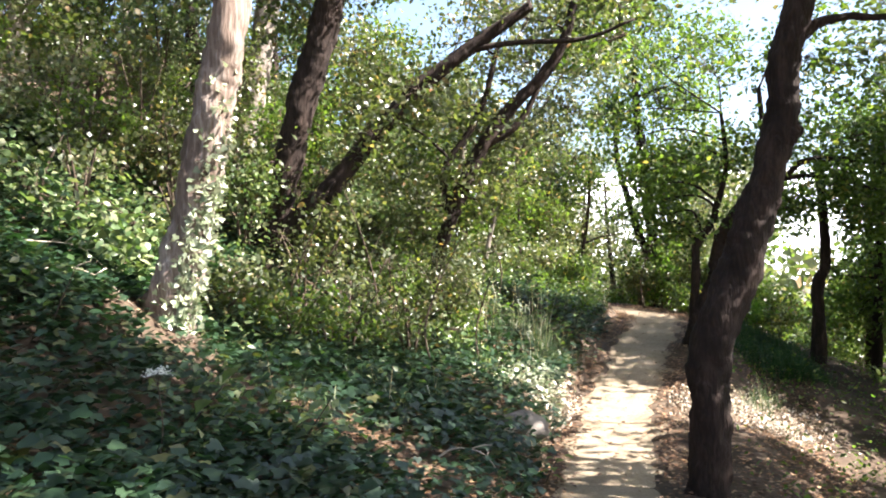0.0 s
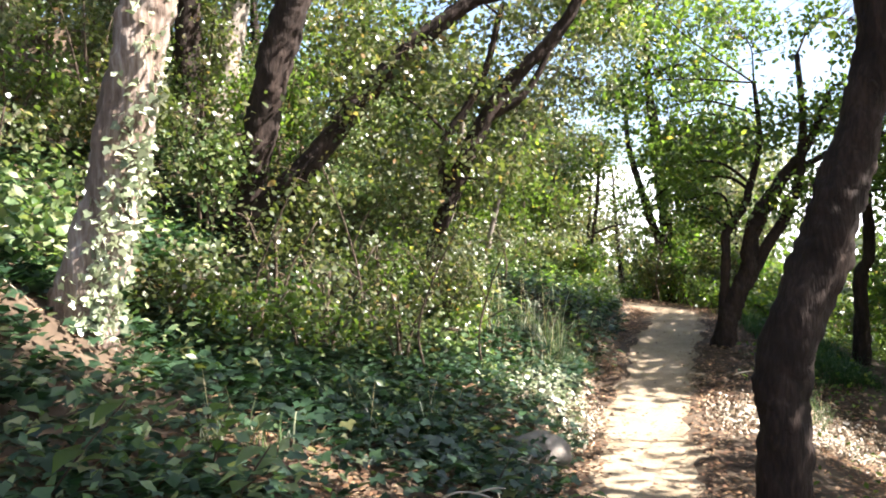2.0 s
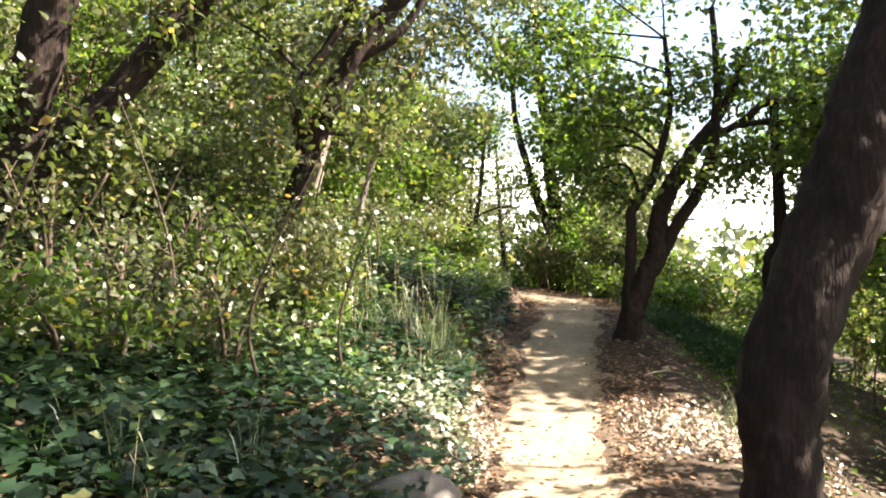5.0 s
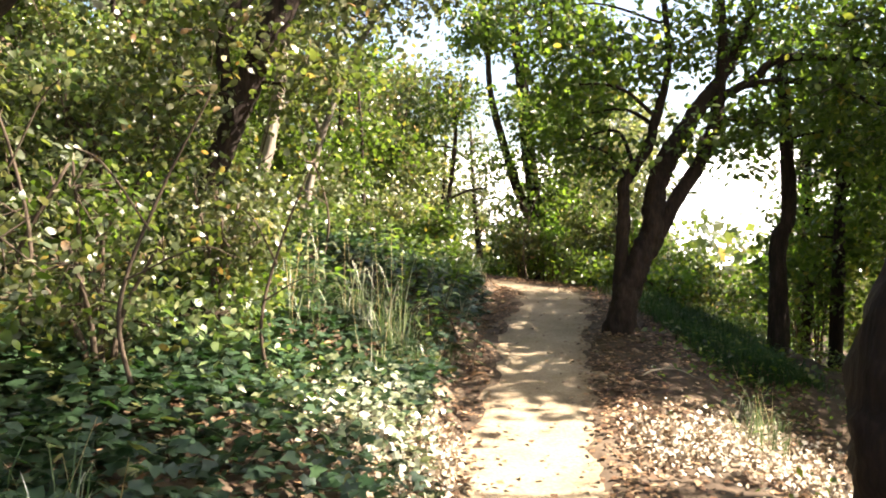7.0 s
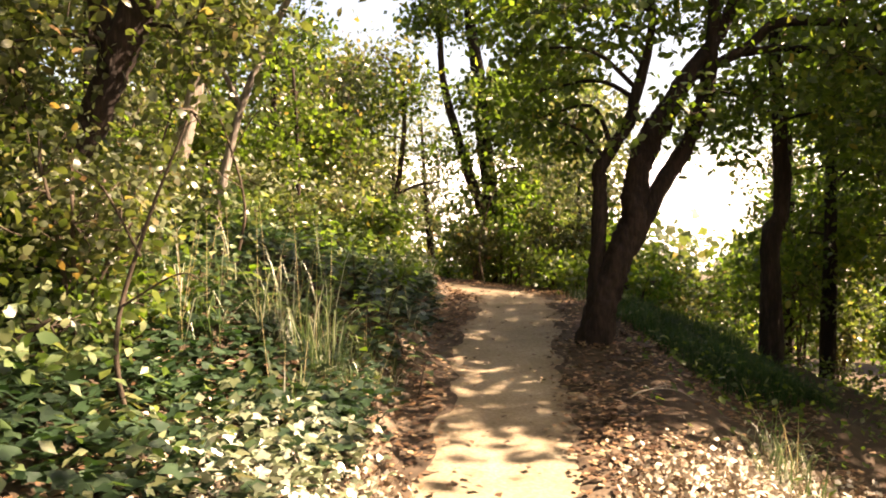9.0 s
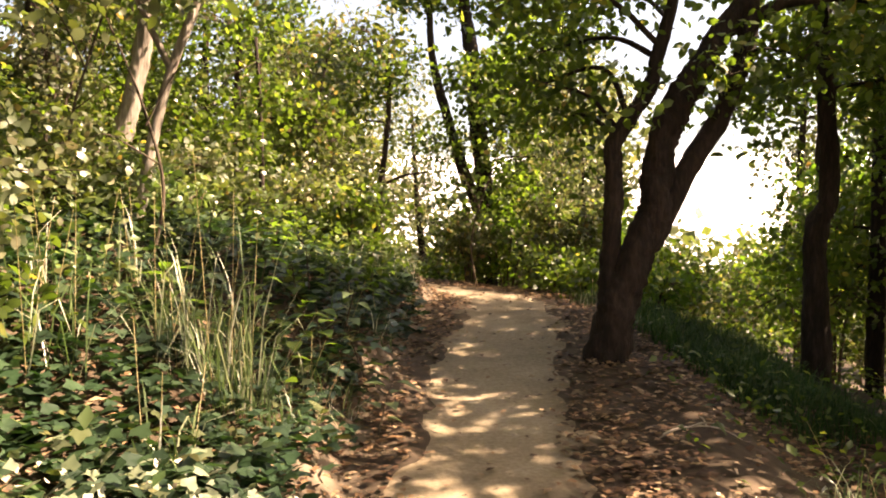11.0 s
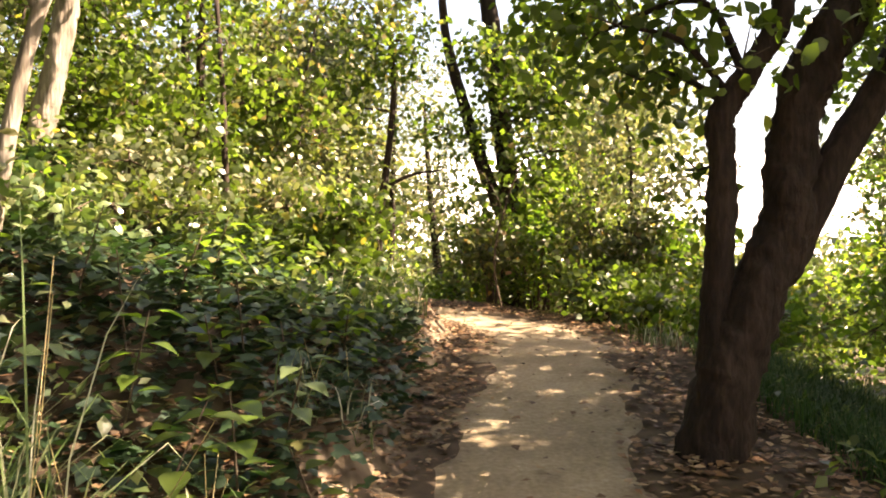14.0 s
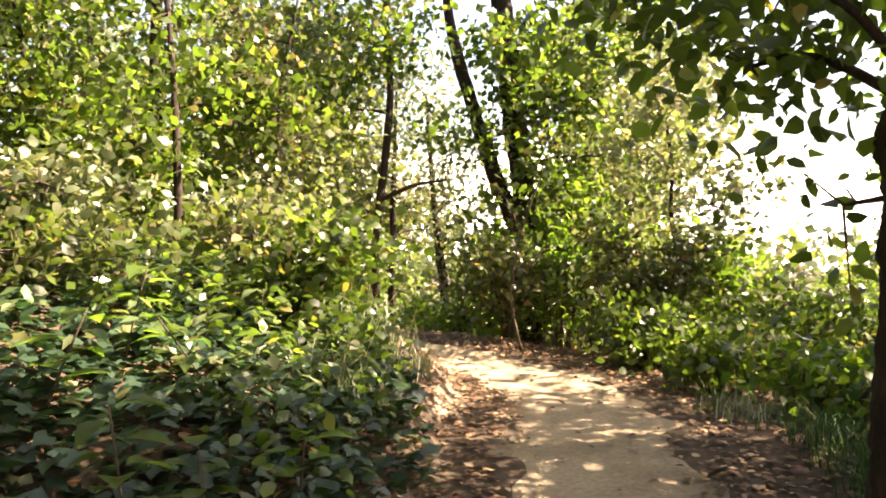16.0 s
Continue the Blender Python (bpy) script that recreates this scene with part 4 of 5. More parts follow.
for i, (x, y) in enumerate([(-5.6, 9.6), (-6.6, 12.4), (-4.9, 16.2), (-7.0, 18), (-3.8, 18.6), (-5.4, 21), (-1.6, 20.6), (-8.0, 15), (0.6, 24.8), (2.6, 26)]):
    z = ground_z(x, y)
    l = r.normal(0, 0.4)
    S = [(x, y, z - 0.2, 0.17), (x + 0.2 * l, y, z + 1.5, 0.14), (x + 0.6 * l, y, z + 3.2, 0.11), (x + l, y, z + 5.4, 0.05)]
    B = [(x + l * q_ / 5 + r.normal(0, 0.7), y + r.normal(0, 0.6), z + q_, 1.3, 1.2, 0.8, 560) for q_ in (1.8, 2.8, 3.8, 4.8, 5.8)]
    plant("tree", "leafy tree high on the wooded bank", "tree", (x, y, z), [S], B, (G2, G1, G2, GREYLEAF)[i % 4], (BARK, GREYBARK)[i % 2], 0.13, WIDE, 0.35, 1200 + i, 0.26, 20, "trees on the bank")

# trees further off that close the view
n_t = 0
placed.clear()
for _ in range(600):
    a = r.uniform(-80, 75)
    d = r.uniform(17, 34)
    x, y = 2 + d * math.sin(radians(a)), 8 + d * math.cos(radians(a))
    s = float(beside(x, y)[0][0])
    if abs(s) < 3 or in_vista(x, y) or (x > 7.5 and d < 22) or not free(x, y, 2.6):
        continue
    z = ground_z(x, y)
    h = r.uniform(5, 9)
    lx = r.normal(0, 0.5)
    S = [(x, y, z - 0.2, 0.2), (x + lx * 0.2, y, z + h * 0.3, 0.16), (x + lx * 0.6, y, z + h * 0.65, 0.12), (x + lx, y, z + h, 0.05)]
    B = [(x + lx + r.normal(0, 0.8), y + r.normal(0, 0.8), z + h * q, 1.5, 1.4, 1.1, 950) for q in (0.25, 0.45, 0.6, 0.8, 0.95)]
    plant("tree", "leafy woodland tree standing further off", "tree", (x, y, z), [S], B, (G1, G2, G3, GREYLEAF)[n_t % 4], (BARK, GREYBARK)[n_t % 2], 0.2, WIDE, 0.3, 700 + n_t, 0.35, 20, "woodland further off")
    n_t += 1
    if n_t > 34:
        break
# woods on the horizon, and scrub on the slopes before them
q = np.random.default_rng(78)
for near_, far_, count, each, size_, tall, mat_, name_, label_ in ((46, 110, 1700, 16, 1.0, 7.0, G2, "far_woods", "hazy green woods in the distance"), (25, 50, 1900, 16, 0.42, 1.5, G1, "far_scrub", "low green scrub on the slopes further off")):
    a = q.uniform(-1.75, 1.75, count)
    d = near_ + (far_ - near_) * q.random(count)
    hx, hy = 2 + d * np.sin(a), 8 + d * np.cos(a)
    hz = land(hx, hy) + 0.3 + q.random(count) ** 1.5 * tall
    P = np.repeat(np.stack([hx, hy, hz], 1), each, axis=0) + q.normal(size=(count * each, 3)) * np.array([1.6, 1.6, 0.7]) * (0.4 + 0.6 * size_)
    V, F = leaf_cloud(P, size_, WIDE, 0.4, q)
    tagged(fast_object(name_, V, F, mat_), label_, "woods", kind="stuff")
# glowing ring far beyond the woods, standing in for the white sky
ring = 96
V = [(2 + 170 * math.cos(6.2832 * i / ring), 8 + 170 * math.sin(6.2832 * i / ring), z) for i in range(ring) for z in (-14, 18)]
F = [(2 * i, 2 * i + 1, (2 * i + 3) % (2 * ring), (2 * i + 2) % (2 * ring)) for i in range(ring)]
m, N, L = nodes_of("white_sky_glow")
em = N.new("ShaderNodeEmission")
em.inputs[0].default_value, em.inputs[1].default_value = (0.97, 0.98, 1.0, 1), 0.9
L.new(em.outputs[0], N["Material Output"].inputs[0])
tagged(mesh_object("backdrop", V, F, m), "glowing white ring in place of the bright sky", "backdrop", kind="structure")
# trees behind the start of the walk
for i, (x, y) in enumerate([(-3.5, -3), (3.6, -2.5), (0.8, -8), (-5, 2.5), (4.8, 1.5), (-4.5, 5), (7.5, -1)]):
    z = ground_z(x, y)
    S = [(x, y, z - 0.2, 0.2), (x + 0.2, y, z + 2, 0.16), (x + 0.1, y + 0.3, z + 4.2, 0.12), (x + 0.3, y + 0.2, z + 6.4, 0.06)]
    B = [(x + r.normal(0, 1), y + r.normal(0, 1), z + q, 1.7, 1.6, 1.0, 800) for q in (4.6, 5.4, 6.2, 6.8)]
    plant("tree", "leafy woodland tree shading the trail", "tree", (x, y, z), [S], B, (G1, G2)[i % 2], BARK, 0.12, WIDE, 0.35, 800 + i, 0.28, 22, "woodland behind")


# ---------------------------------------------------------------- ground cover
def scatter(n, x0, x1, y0, y1, accept, seed):
    q = np.random.default_rng(seed)
    x, y = q.uniform(x0, x1, n), q.uniform(y0, y1, n)
    s, _ = beside(x, y)
    k = q.random(n) < accept(x, y, s)
    return x[k], y[k], land(x[k], y[k]), q


def ivy_where(x, y, s):
    patch = np.clip(0.9 + 0.45 * wob(x, y, 1.6, 51), 0, 1)
    bare = np.exp(-(((x + 0.4) / 1.5) ** 2 + ((y - 5.9) / 0.75) ** 2)) * 0.95
    a = np.clip((-s - np.where(y < 9.8, 0.55, 0.7)) / 0.2, 0, 1) * patch * (1 - bare)
    return a * np.where(y > 11.5, 0.7, 1.0) * np.where(np.hypot((x + 2.25) / 0.45, (y - 6.55) / 0.5) < 1, 0.25, 1.0)


x, y, z, q = scatter(120000, -5.5, 3.2, 1.5, 17.5, ivy_where, 52)
P = np.stack([x, y, z + np.abs(q.normal(0.05, 0.05, len(x))) + 0.03], 1)
V, F = leaf_cloud(P, 0.078, LOBED, 0.6, q)
tagged(fast_object("ivy", V, F, IVY_G), "dark green ground ivy carpeting the bank", "ivy", kind="stuff")

# pale leaves imitate the sun-struck ivy beside the trail
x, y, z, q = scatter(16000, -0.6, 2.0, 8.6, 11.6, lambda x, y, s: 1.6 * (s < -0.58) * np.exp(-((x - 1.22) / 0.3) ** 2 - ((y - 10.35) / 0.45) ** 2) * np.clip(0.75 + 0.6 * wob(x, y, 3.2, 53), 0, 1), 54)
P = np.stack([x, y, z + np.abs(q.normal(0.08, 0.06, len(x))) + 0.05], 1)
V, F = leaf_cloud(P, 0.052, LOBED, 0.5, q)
tagged(fast_object("sunlit_ivy", V, F, SUN_PAINTED_IVY), "ivy on the edge of the bank, full sun painted into its pale leaves", "ivy", kind="stuff")

# pale herbs in the ivy
x, y, z, q = scatter(30000, -5, 3, 3.5, 20, lambda x, y, s: (np.hypot((x + 2.15) / 0.7, (y - 6.1) / 1.2) > 1) * np.clip((-s - 1.0) / 0.5, 0, 1) * np.clip(wob(x, y, 1.9, 61) * 1.4 - 0.1, 0, 1), 62)
P = np.stack([x, y, z + q.uniform(0.05, 0.4, len(x))], 1)
V, F = leaf_cloud(P, 0.075, OVAL, 0.5, q)
tagged(fast_object("low_herbs", V, F, IVY_L), "pale green low herbs among the ivy", "herbs", kind="stuff")

x, y, z, q = scatter(26000, -2, 3.2, 11.5, 19, lambda x, y, s: np.clip((-s - 0.85) / 0.4, 0, 1) * np.clip(0.35 + 0.9 * wob(x, y, 1.7, 64), 0, 1), 65)
P = np.stack([x, y, z + q.uniform(0.03, 0.42, len(x))], 1)
V, F = leaf_cloud(P, 0.08, ROUND, 0.5, q)
tagged(fast_object("green_herbs", V, F, G1), "leafy green herbs covering the low bank", "herbs", kind="stuff")

# broad herbs given the sunlit leaf tone to brighten this slope
x, y, z, q = scatter(5500, -5.2, -2.75, 6.6, 9.6, lambda x, y, s: np.clip(0.5 + 0.9 * wob(x, y, 2.1, 67), 0, 1), 68)
P = np.stack([x, y, z + q.uniform(0.08, 0.6, len(x))], 1)
V, F = leaf_cloud(P, 0.095, ROUND, 0.45, q)
tagged(fast_object("broad_herbs", V, F, IVY_L), "broad-leaved herbs on the bank, sunlight in their pale colour", "herbs", kind="stuff")

# low growth on the falling side
x, y, z, q = scatter(42000, 2.5, 13, 2, 22, lambda x, y, s: np.clip((s - 0.9) / 0.8, 0, 1) * np.clip(0.3 + 0.9 * wob(x, y, 1.5, 71), 0.14, 1) * (1 - 0.85 * np.exp(-((y - 10.5) / 1.0) ** 2 - ((x - 4) / 1.6) ** 2)), 72)
P = np.stack([x, y, z + q.uniform(0.02, 0.3, len(x))], 1)
V, F = leaf_cloud(P, 0.07, OVAL, 0.5, q)
tagged(fast_object("undergrowth", V, F, G1), "low green undergrowth below the path", "undergrowth", kind="stuff")

def sun_pool_verge(x, y):
    """Where the dry verge is paled to show a pool of sun."""
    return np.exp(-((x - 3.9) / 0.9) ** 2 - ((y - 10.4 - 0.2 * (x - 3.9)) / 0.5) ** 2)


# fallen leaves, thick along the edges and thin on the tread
x, y, z, q = scatter(210000, -4, 8, 0.5, 21, lambda x, y, s: np.where(np.abs(s) < 0.33, 0.03, 0.03 + np.clip((np.abs(s) - 0.33) / 0.35, 0, 1) * np.clip(0.6 + 0.5 * wob(x, y, 2.5, 81), 0.1, 1)) * np.where(np.abs(s) > 2.6, 0.1, 1.0) * (1 - 0.9 * sun_pool_verge(x, y)), 82)
P = np.stack([x, y, z + 0.012 + np.abs(q.normal(0, 0.008, len(x)))], 1)
V, F = leaf_cloud(P, 0.055, WIDE, 0.75, q)
tagged(fast_object("leaf_litter", V, F, LITTER), "brown dry fallen leaves strewn along the path", "leaf litter", kind="stuff")

x, y, z, q = scatter(60000, -1, 7, 3, 20, lambda x, y, s: np.exp(-((np.abs(s) - 0.62) / 0.2) ** 2) * np.clip(0.65 + 0.6 * wob(x, y, 3.5, 83), 0, 1) * (1 - 0.9 * sun_pool_verge(x, y)), 84)
P = np.stack([x, y, z + 0.014 + np.abs(q.normal(0, 0.008, len(x)))], 1)
V, F = leaf_cloud(P, 0.042, ROUND, 0.8, q)
tagged(fast_object("leaf_fringe", V, F, LITTER), "crumbled brown leaves drifted along the path edges", "leaf litter", kind="stuff")
# dry leaves coloured pale to whiten the sun pools beside the trail
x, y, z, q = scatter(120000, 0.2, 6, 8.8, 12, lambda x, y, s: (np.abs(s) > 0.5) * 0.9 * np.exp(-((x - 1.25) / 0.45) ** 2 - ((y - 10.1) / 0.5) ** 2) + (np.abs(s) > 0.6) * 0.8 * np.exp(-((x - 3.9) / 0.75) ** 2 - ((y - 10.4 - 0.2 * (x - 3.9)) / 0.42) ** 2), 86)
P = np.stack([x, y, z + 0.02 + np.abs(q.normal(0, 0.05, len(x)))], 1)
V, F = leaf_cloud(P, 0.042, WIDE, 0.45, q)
tagged(fast_object("sun_pool_leaves", V, F, SUN_POOL_LEAF), "dry leaves on the bank and verge, paled for the sun pools there", "leaf litter", kind="stuff")


def blades(P, H, lean, width, r):
    """Bent grass blades: three joints each, tapering to a tip."""
    n = len(P)
    a = r.uniform(0, 6.283, n)
    out = np.stack([np.cos(a), np.sin(a), np.zeros(n)], 1)
    side = np.stack([-np.sin(a), np.cos(a), np.zeros(n)], 1)
    up = np.array([0, 0, 1.0])
    th = np.clip(lean * r.uniform(0.15, 1.3, n), 0.05, 1.1)[:, None]
    H = (H * r.uniform(0.5, 1.15, n))[:, None]
    p1 = P + H * 0.5 * (up * np.cos(0.4 * th) + out * np.sin(0.4 * th))
    p2 = p1 + H * 0.3 * (up * np.cos(1.2 * th) + out * np.sin(1.2 * th))
    p3 = p2 + H * 0.25 * (up * np.cos(2.1 * th) + out * np.sin(2.1 * th))
    w = width * r.uniform(0.7, 1.3, n)[:, None]
    V = np.stack([P - side * w, P + side * w, p1 - side * w, p1 + side * w, p2 - side * w * 0.7, p2 + side * w * 0.7, p3], 1)
    F = np.array([(0, 1, 3), (0, 3, 2), (2, 3, 5), (2, 5, 4), (4, 5, 6)])
    return V.reshape(-1, 3), (F[None] + (np.arange(n) * 7)[:, None, None]).reshape(-1, 3)


def tuft(x, y, rad, h, n, leaf, label, seed, width=0.005, lean=0.6, group="grass tufts"):
    q = np.random.default_rng(seed)
    z = ground_z(x, y)
    root = tagged(new("grass_tuft"), label, "grass", group)
    root.location = (x, y, z)
    a, d = q.uniform(0, 6.28, n), rad * np.sqrt(q.random(n))
    gx_, gy_ = x + d * np.cos(a), y + d * np.sin(a)
    P = np.stack([gx_ - x, gy_ - y, land(gx_, gy_) - z - 0.02], 1)
    V, F = blades(P, h, lean, width, q)
    tagged(fast_object("grass", V, F, leaf, root), kind="stuff")
    m = max(3, n // 40)
    k = q.choice(n, m)
    top = P[k] + np.stack([q.normal(0, 0.12, m), q.normal(0, 0.12, m), h * q.uniform(0.9, 1.3, m)], 1)
    V, F = sticks(P[k], top, 0.0025, 0.0015)
    tagged(fast_object("straw", V, F, STRAW, root, "dry pale seed stalks"), kind="stuff")
    return root


for i, (x, y, rad, h, n) in enumerate([(1.25, 11.2, 0.12, 0.5, 26), (1.5, 12.0, 0.17, 1.05, 75), (1.25, 12.25, 0.2, 0.95, 50), (0.7, 11.8, 0.2, 0.7, 26), (1.65, 12.0, 0.2, 0.35, 40), (1.3, 12.4, 0.3, 0.6, 36), (0.9, 12.9, 0.3, 0.6, 34), (1.6, 12.5, 0.2, 0.4, 30), (0.5, 12.3, 0.25, 0.6, 26),
                                      (-0.6, 7.2, 0.3, 0.35, 50), (-0.1, 7.7, 0.25, 0.35, 50), (2.0, 12.7, 0.2, 0.3, 50), (2.35, 13.8, 0.25, 0.3, 60), (2.75, 15.6, 0.25, 0.4, 160), (3.15, 16.6, 0.25, 0.35, 180),
                                      (4.2, 10.7, 0.2, 0.4, 90), (4.5, 11.2, 0.2, 0.4, 80), (-1.0, 5.9, 0.3, 0.3, 70), (5.2, 16.0, 0.25, 0.25, 110), (3.0, 17.4, 0.3, 0.4, 200), (2.6, 18.0, 0.3, 0.4, 160)]):
    tuft(x, y, rad, h, n, GRASS, ("tall grass tuft with arching blades and dry stalks", "short green grass tuft beside the path")[h < 0.6], 900 + i, 0.003 if h > 0.5 else 0.0035, 1.15)

# the soft mound of fine grass below the forked tree
x, y, z, q = scatter(30000, 4.9, 7.6, 12.4, 17.4, lambda x, y, s: np.clip(1.3 - ((x - 5.7 - 0.1 * (y - 14.5)) / 0.8) ** 2 - ((y - 14.0) / 1.9) ** 2, 0, 1), 92)
V, F = blades(np.stack([x, y, z - 0.02], 1), 0.3, 1.6, 0.003, q)
tagged(fast_object("soft_grass", V, F, FINEGRASS), "soft dark green grass drooping down the slope", "grass", kind="stuff")


# ---------------------------------------------------------------- small things
def stone(x, y, a, b, c, turn, seed, mat, label, name="stone"):
    bm = bmesh.new()
    bmesh.ops.create_icosphere(bm, subdivisions=3, radius=1)
    for v in bm.verts:
        k = 1 + 0.22 * noise.noise(v.co * 1.4 + Vector((seed, 0, 0))) + 0.08 * noise.noise(v.co * 4 + Vector((0, seed, 0)))
        v.co = Vector((v.co.x * a * k, v.co.y * b * k, v.co.z * c * k))
    me = bpy.data.meshes.new(name)
    bm.to_mesh(me)
    bm.free()
    me.materials.append(mat)
    me.shade_smooth()
    ob = new(name, me)
    ob.location, ob.rotation_euler = (x, y, ground_z(x, y) + c * 0.25), (0, 0.1, turn)
    return tagged(ob, label, "stone", "stones by the path")


stone(0.8, 8.15, 0.3, 0.18, 0.15, 0.4, 3, STONE, "half-buried grey stone at the foot of the bank")
stone(3.05, 16.0, 0.1, 0.08, 0.07, 0.2, 5, STONE, "pale small stone at the path edge")
stone(2.75, 14.9, 0.09, 0.06, 0.05, 1.0, 8, STONE, "pale small stone at the path edge")


def dead_branch(x, y, length, turn, seed, label, lift=0.05):
    q = np.random.default_rng(seed)
    z = ground_z(x, y)
    root = tagged(new("dead_branch"), label, "branch", "fallen branches")
    root.location = (x, y, z)
    pts, p, a = [], np.array([0, 0, 0.0]), turn
    for k in range(6):
        zz = ground_z(x + p[0], y + p[1]) - z + 0.02 + lift * math.sin(k * 0.7)
        pts.append((p[0], p[1], zz, 0.009 * (1 - k / 7)))
        a += q.normal(0, 0.25)
        p = p + np.array([math.cos(a), math.sin(a), 0]) * length / 5
    V, F = tube(np.array(pts), 6, 4, 0.08, seed)
    mesh_object("stick", V.tolist(), F, DEAD, root, smooth=True)
    for k in (2, 3):
        b = np.array(pts[k])
        e = b[:3] + np.array([math.cos(turn + (k - 2.5) * 2), math.sin(turn + (k - 2.5) * 2), 0.25]) * length * 0.25
        V, F = tube(np.array([b * [1, 1, 1, 0.7], [*((b[:3] + e) / 2 + 0.01), 0.006], [*e, 0.003]]), 5, 3, 0.05, seed + k)
        mesh_object("twig", V.tolist(), F, DEAD, root, smooth=True)


for i, (x, y, l, t_, lift) in enumerate([(-0.05, 6.2, 0.7, 0.7, 0.12), (0.35, 7.4, 0.5, 0.2, 0.1), (-3.2, 6.2, 0.8, 0.5, 0.12), (-3.6, 6.8, 0.9, 0.2, 0.18), (-0.5, 5.0, 0.5, 1.8, 0.05), (3.8, 12.0, 0.5, 0.4, 0.04), (4.4, 9.9, 0.6, 1.2, 0.05)]):
    dead_branch(x, y, l, t_, 950 + i, "bleached dead branch lying in the undergrowth", lift)


for i, (x, y, h, bend) in enumerate([(-0.1, 9.2, 1.6, 0.35), (-0.9, 9.9, 1.9, -0.3), (0.5, 10.4, 1.5, 0.25), (-1.6, 8.9, 1.5, 0.3), (0.9, 13.6, 1.7, -0.3), (0.3, 14.6, 2.0, 0.3), (4.75, 18.9, 2.0, 0.35), (6.9, 12.3, 1.6, 0.3)]):
    z = ground_z(x, y)
    S = [(x, y, z - 0.05, 0.014), (x - bend * 0.3, y, z + h * 0.3, 0.012), (x + bend * 0.2, y + 0.05, z + h * 0.65, 0.009), (x + bend, y, z + h, 0.004)]
    T = [(x + bend * 0.1, y + 0.03, z + h * 0.55, 0.007), (x - bend * 0.5, y, z + h * 0.75, 0.005), (x - bend * 0.9, y - 0.1, z + h * 0.8, 0.003)]
    U = [(x - bend * 0.2, y, z + h * 0.4, 0.006), (x + bend * 0.8, y - 0.1, z + h * 0.5, 0.004), (x + bend * 1.3, y - 0.1, z + h * 0.47, 0.002)]
    plant("bare_stem", "thin dark nearly leafless stem in the undergrowth", "stem", (x, y, z), [S, T, U], [(x + bend, y, z + h, 0.25, 0.2, 0.15, 40)], G2, TWIG, 0.06, ROUND, 0.3, 1100 + i, 0.1, 8, "bare stems", False, 0.5, ("stem", "side_twig"))


def seedling(x, y, h, n, size, seed, leaf, label):
    """A young broad-leaved plant: a thin stem and a few large single leaves."""
    q = np.random.default_rng(seed)
    z = ground_z(x, y)
    root = tagged(new("seedling"), label, "plant", "seedlings")
    root.location = (x, y, z)
    lean = q.normal(0, 0.12, 2)
    V, F = tube(np.array([(0, 0, -0.03, 0.006), (lean[0] * 0.5, lean[1] * 0.5, h * 0.5, 0.005), (lean[0], lean[1], h, 0.003)]), 5, 4, 0.03, seed)
    mesh_object("stem", V.tolist(), F, TWIG, root, smooth=True)
    for k in range(n):
        u = 0.35 + 0.65 * k / max(1, n - 1)
        a = k * 2.4 + q.uniform(-0.4, 0.4)
        c = np.array([lean[0] * u, lean[1] * u, h * u])
        t_ = np.array([math.cos(a), math.sin(a), q.uniform(-0.2, 0.45)])
        t_ /= np.linalg.norm(t_)
        b = np.cross(t_, (0, 0, 1))
        b /= np.linalg.norm(b)
        nn = np.cross(b, t_)
        L = size * q.uniform(0.7, 1.2)
        rows_ = []
        for j, w in enumerate((0.03, 0.26, 0.34, 0.27, 0.12, 0.0)):
            v_ = j / 5
            for c_ in (-1, 0, 1):
                rows_.append(c + t_ * (0.03 + L * v_) + b * L * w * c_ + nn * L * (0.09 * abs(c_) * w * 3 - 0.28 * v_ * v_))
        V = np.array(rows_)
        F = grid_faces(6, 3)
        fast_object("leaf", V, F, leaf, root, smooth=True)


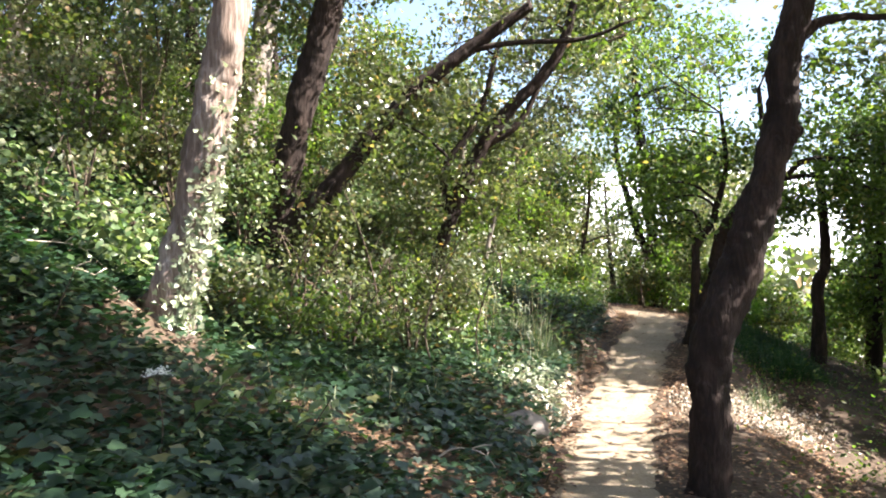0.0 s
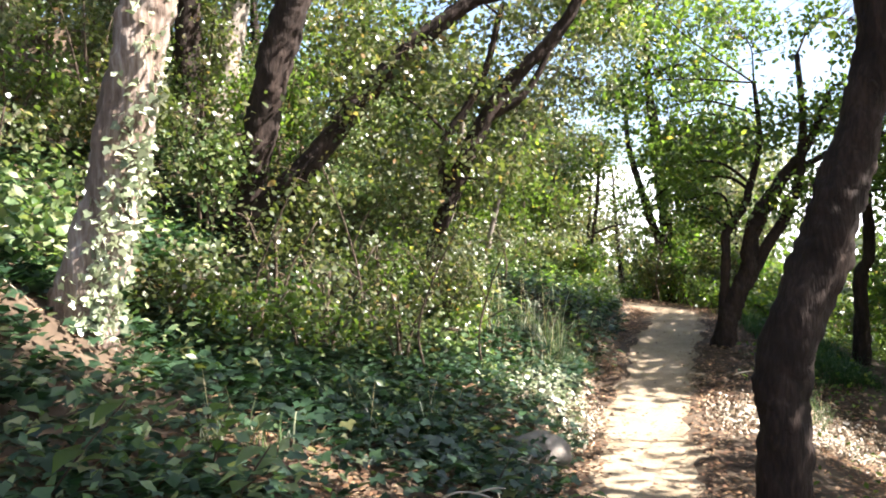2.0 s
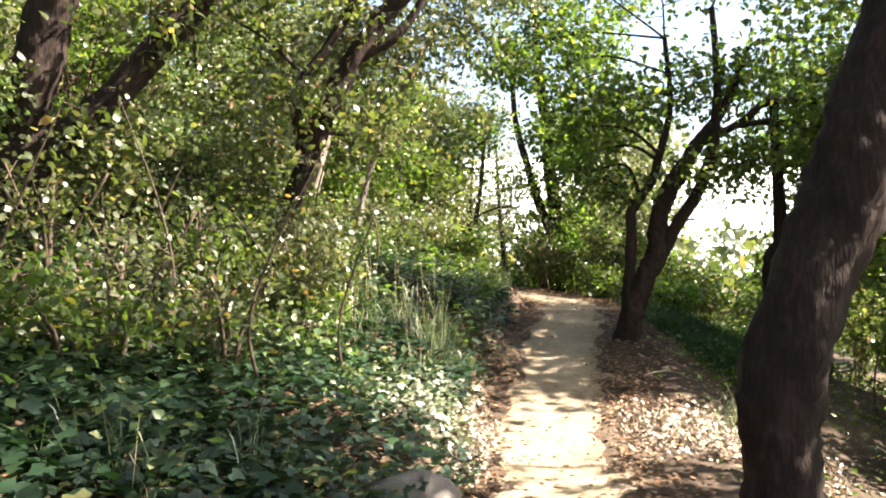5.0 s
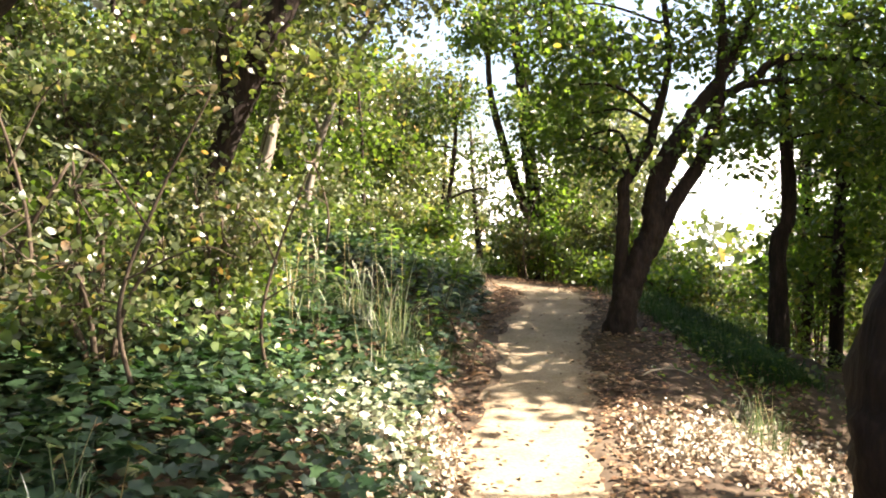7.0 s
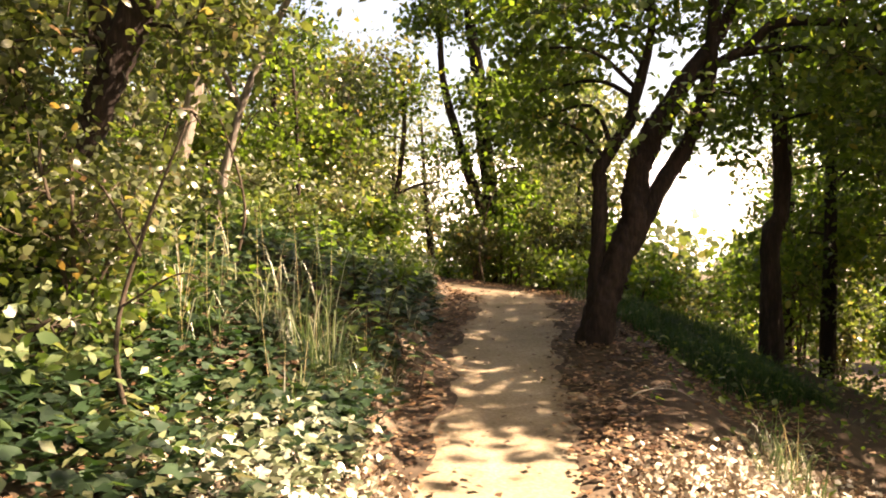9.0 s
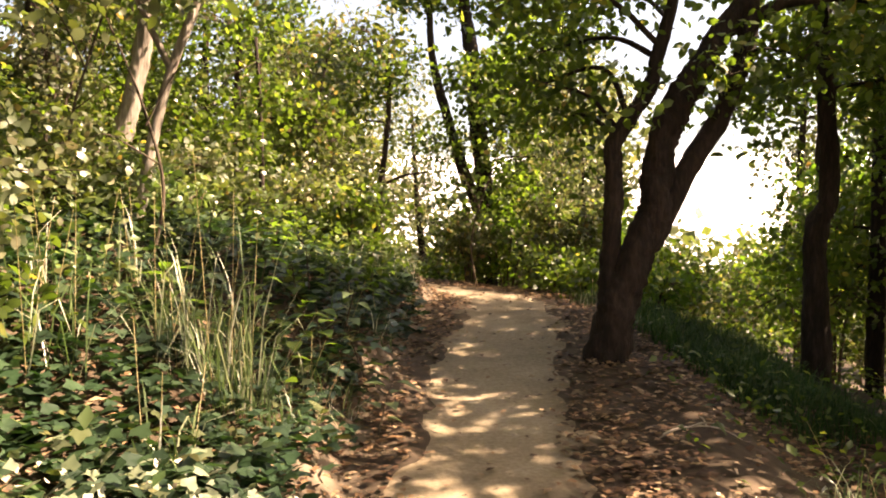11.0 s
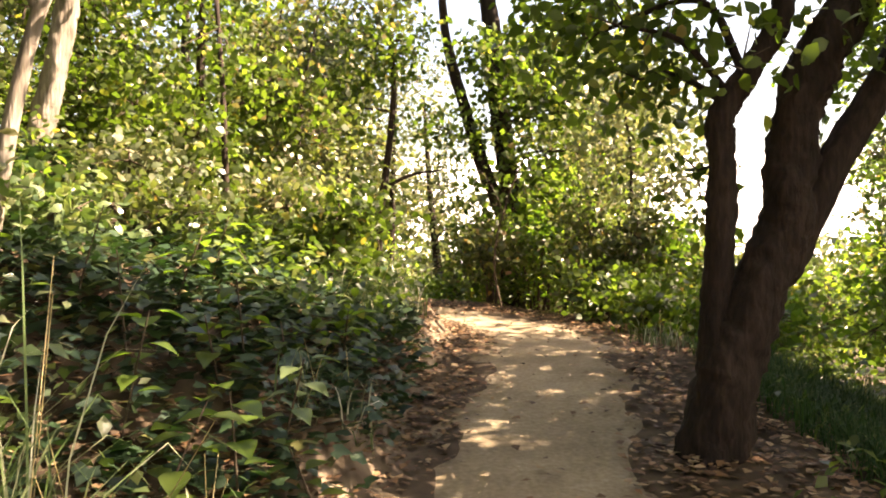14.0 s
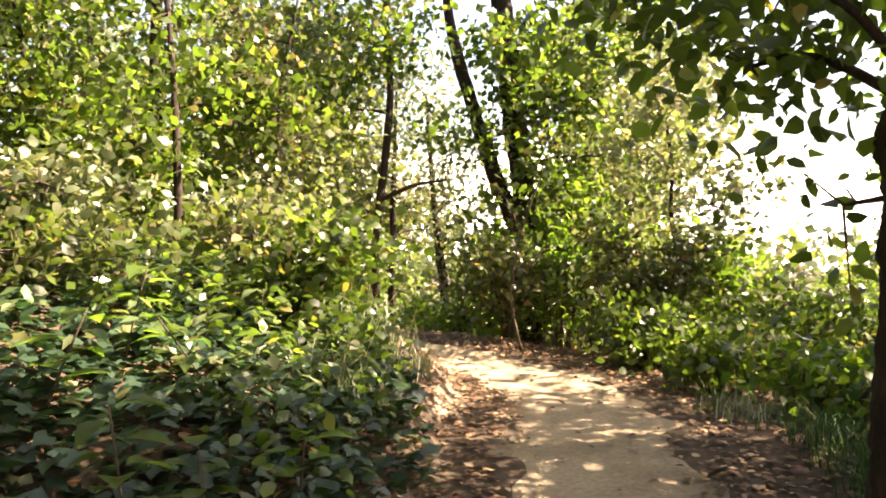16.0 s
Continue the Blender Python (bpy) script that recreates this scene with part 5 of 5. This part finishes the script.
for i, (x, y, h, n, s) in enumerate([(2.0, 13.0, 0.4, 7, 0.16), (2.25, 12.4, 0.3, 6, 0.13), (1.7, 12.7, 0.45, 7, 0.15), (2.5, 14.5, 0.35, 7, 0.13), (1.5, 13.8, 0.5, 8, 0.16), (2.2, 15.2, 0.4, 7, 0.14), (0.9, 7.2, 0.25, 6, 0.13),
                                     (-0.9, 4.9, 0.35, 8, 0.13), (-1.5, 4.6, 0.4, 8, 0.13), (-1.1, 5.4, 0.35, 8, 0.12), (-2.6, 5.3, 0.4, 8, 0.12), (0.3, 6.6, 0.3, 6, 0.12), (1.1, 12.9, 0.4, 7, 0.15), (2.6, 15.6, 0.3, 7, 0.12), (1.9, 13.7, 0.35, 8, 0.14), (1.6, 14.6, 0.4, 8, 0.15), (1.2, 14.2, 0.45, 8, 0.15), (2.2, 14.2, 0.25, 7, 0.12), (1.75, 15.4, 0.45, 8, 0.14), (2.15, 13.35, 0.4, 9, 0.13), (2.0, 14.0, 0.45, 9, 0.14), (1.55, 13.3, 0.5, 9, 0.15), (2.35, 16.2, 0.35, 8, 0.13), (2.3, 13.1, 0.3, 7, 0.12), (0.8, 15.2, 0.5, 8, 0.15)]):
    seedling(x, y, h, n, s, 980 + i, (G3, IVY_L, G1)[i % 3], ("bright broad-leaved seedling on the bank", "pale broad-leaved seedling on the bank", "green broad-leaved seedling on the bank")[i % 3])

# a white flower head standing over the ivy
PETAL = solid_mat("white_petals", [(0.3, (0.6, 0.6, 0.52)), (0.7, (0.8, 0.8, 0.74))], 30, rough=0.6, bump=0.1)
fx, fy, fh = -1.4, 3.95, 0.42
fz = ground_z(fx, fy)
flower = tagged(new("flower"), "white umbel of tiny florets on a thin stalk in the ivy", "flower")
flower.location = (fx, fy, fz)
V, F = tube(np.array([(0, 0, -0.03, 0.005), (0.02, 0.01, fh * 0.5, 0.004), (0.0, 0.0, fh, 0.003)]), 6, 4, 0.03, 5)
mesh_object("stalk", V.tolist(), F, TWIG, flower, smooth=True)
q = np.random.default_rng(1500)
a, d = q.uniform(0, 6.283, 26), 0.065 * np.sqrt(q.random(26))
tips = np.stack([d * np.cos(a), d * np.sin(a), fh + 0.07 - 6 * d * d + q.normal(0, 0.006, 26)], 1)
V, F = sticks(np.tile([[0.0, 0.0, fh - 0.01]], (26, 1)), tips, 0.0012, 0.0008)
fast_object("rays", V, F, TWIG, flower)
P = np.repeat(tips, 9, axis=0) + q.normal(0, 0.008, (26 * 9, 3))
V, F = leaf_cloud(P, 0.014, ROUND, 0.6, q)
tagged(fast_object("florets", V, F, PETAL, flower, "tiny white florets"), kind="stuff")
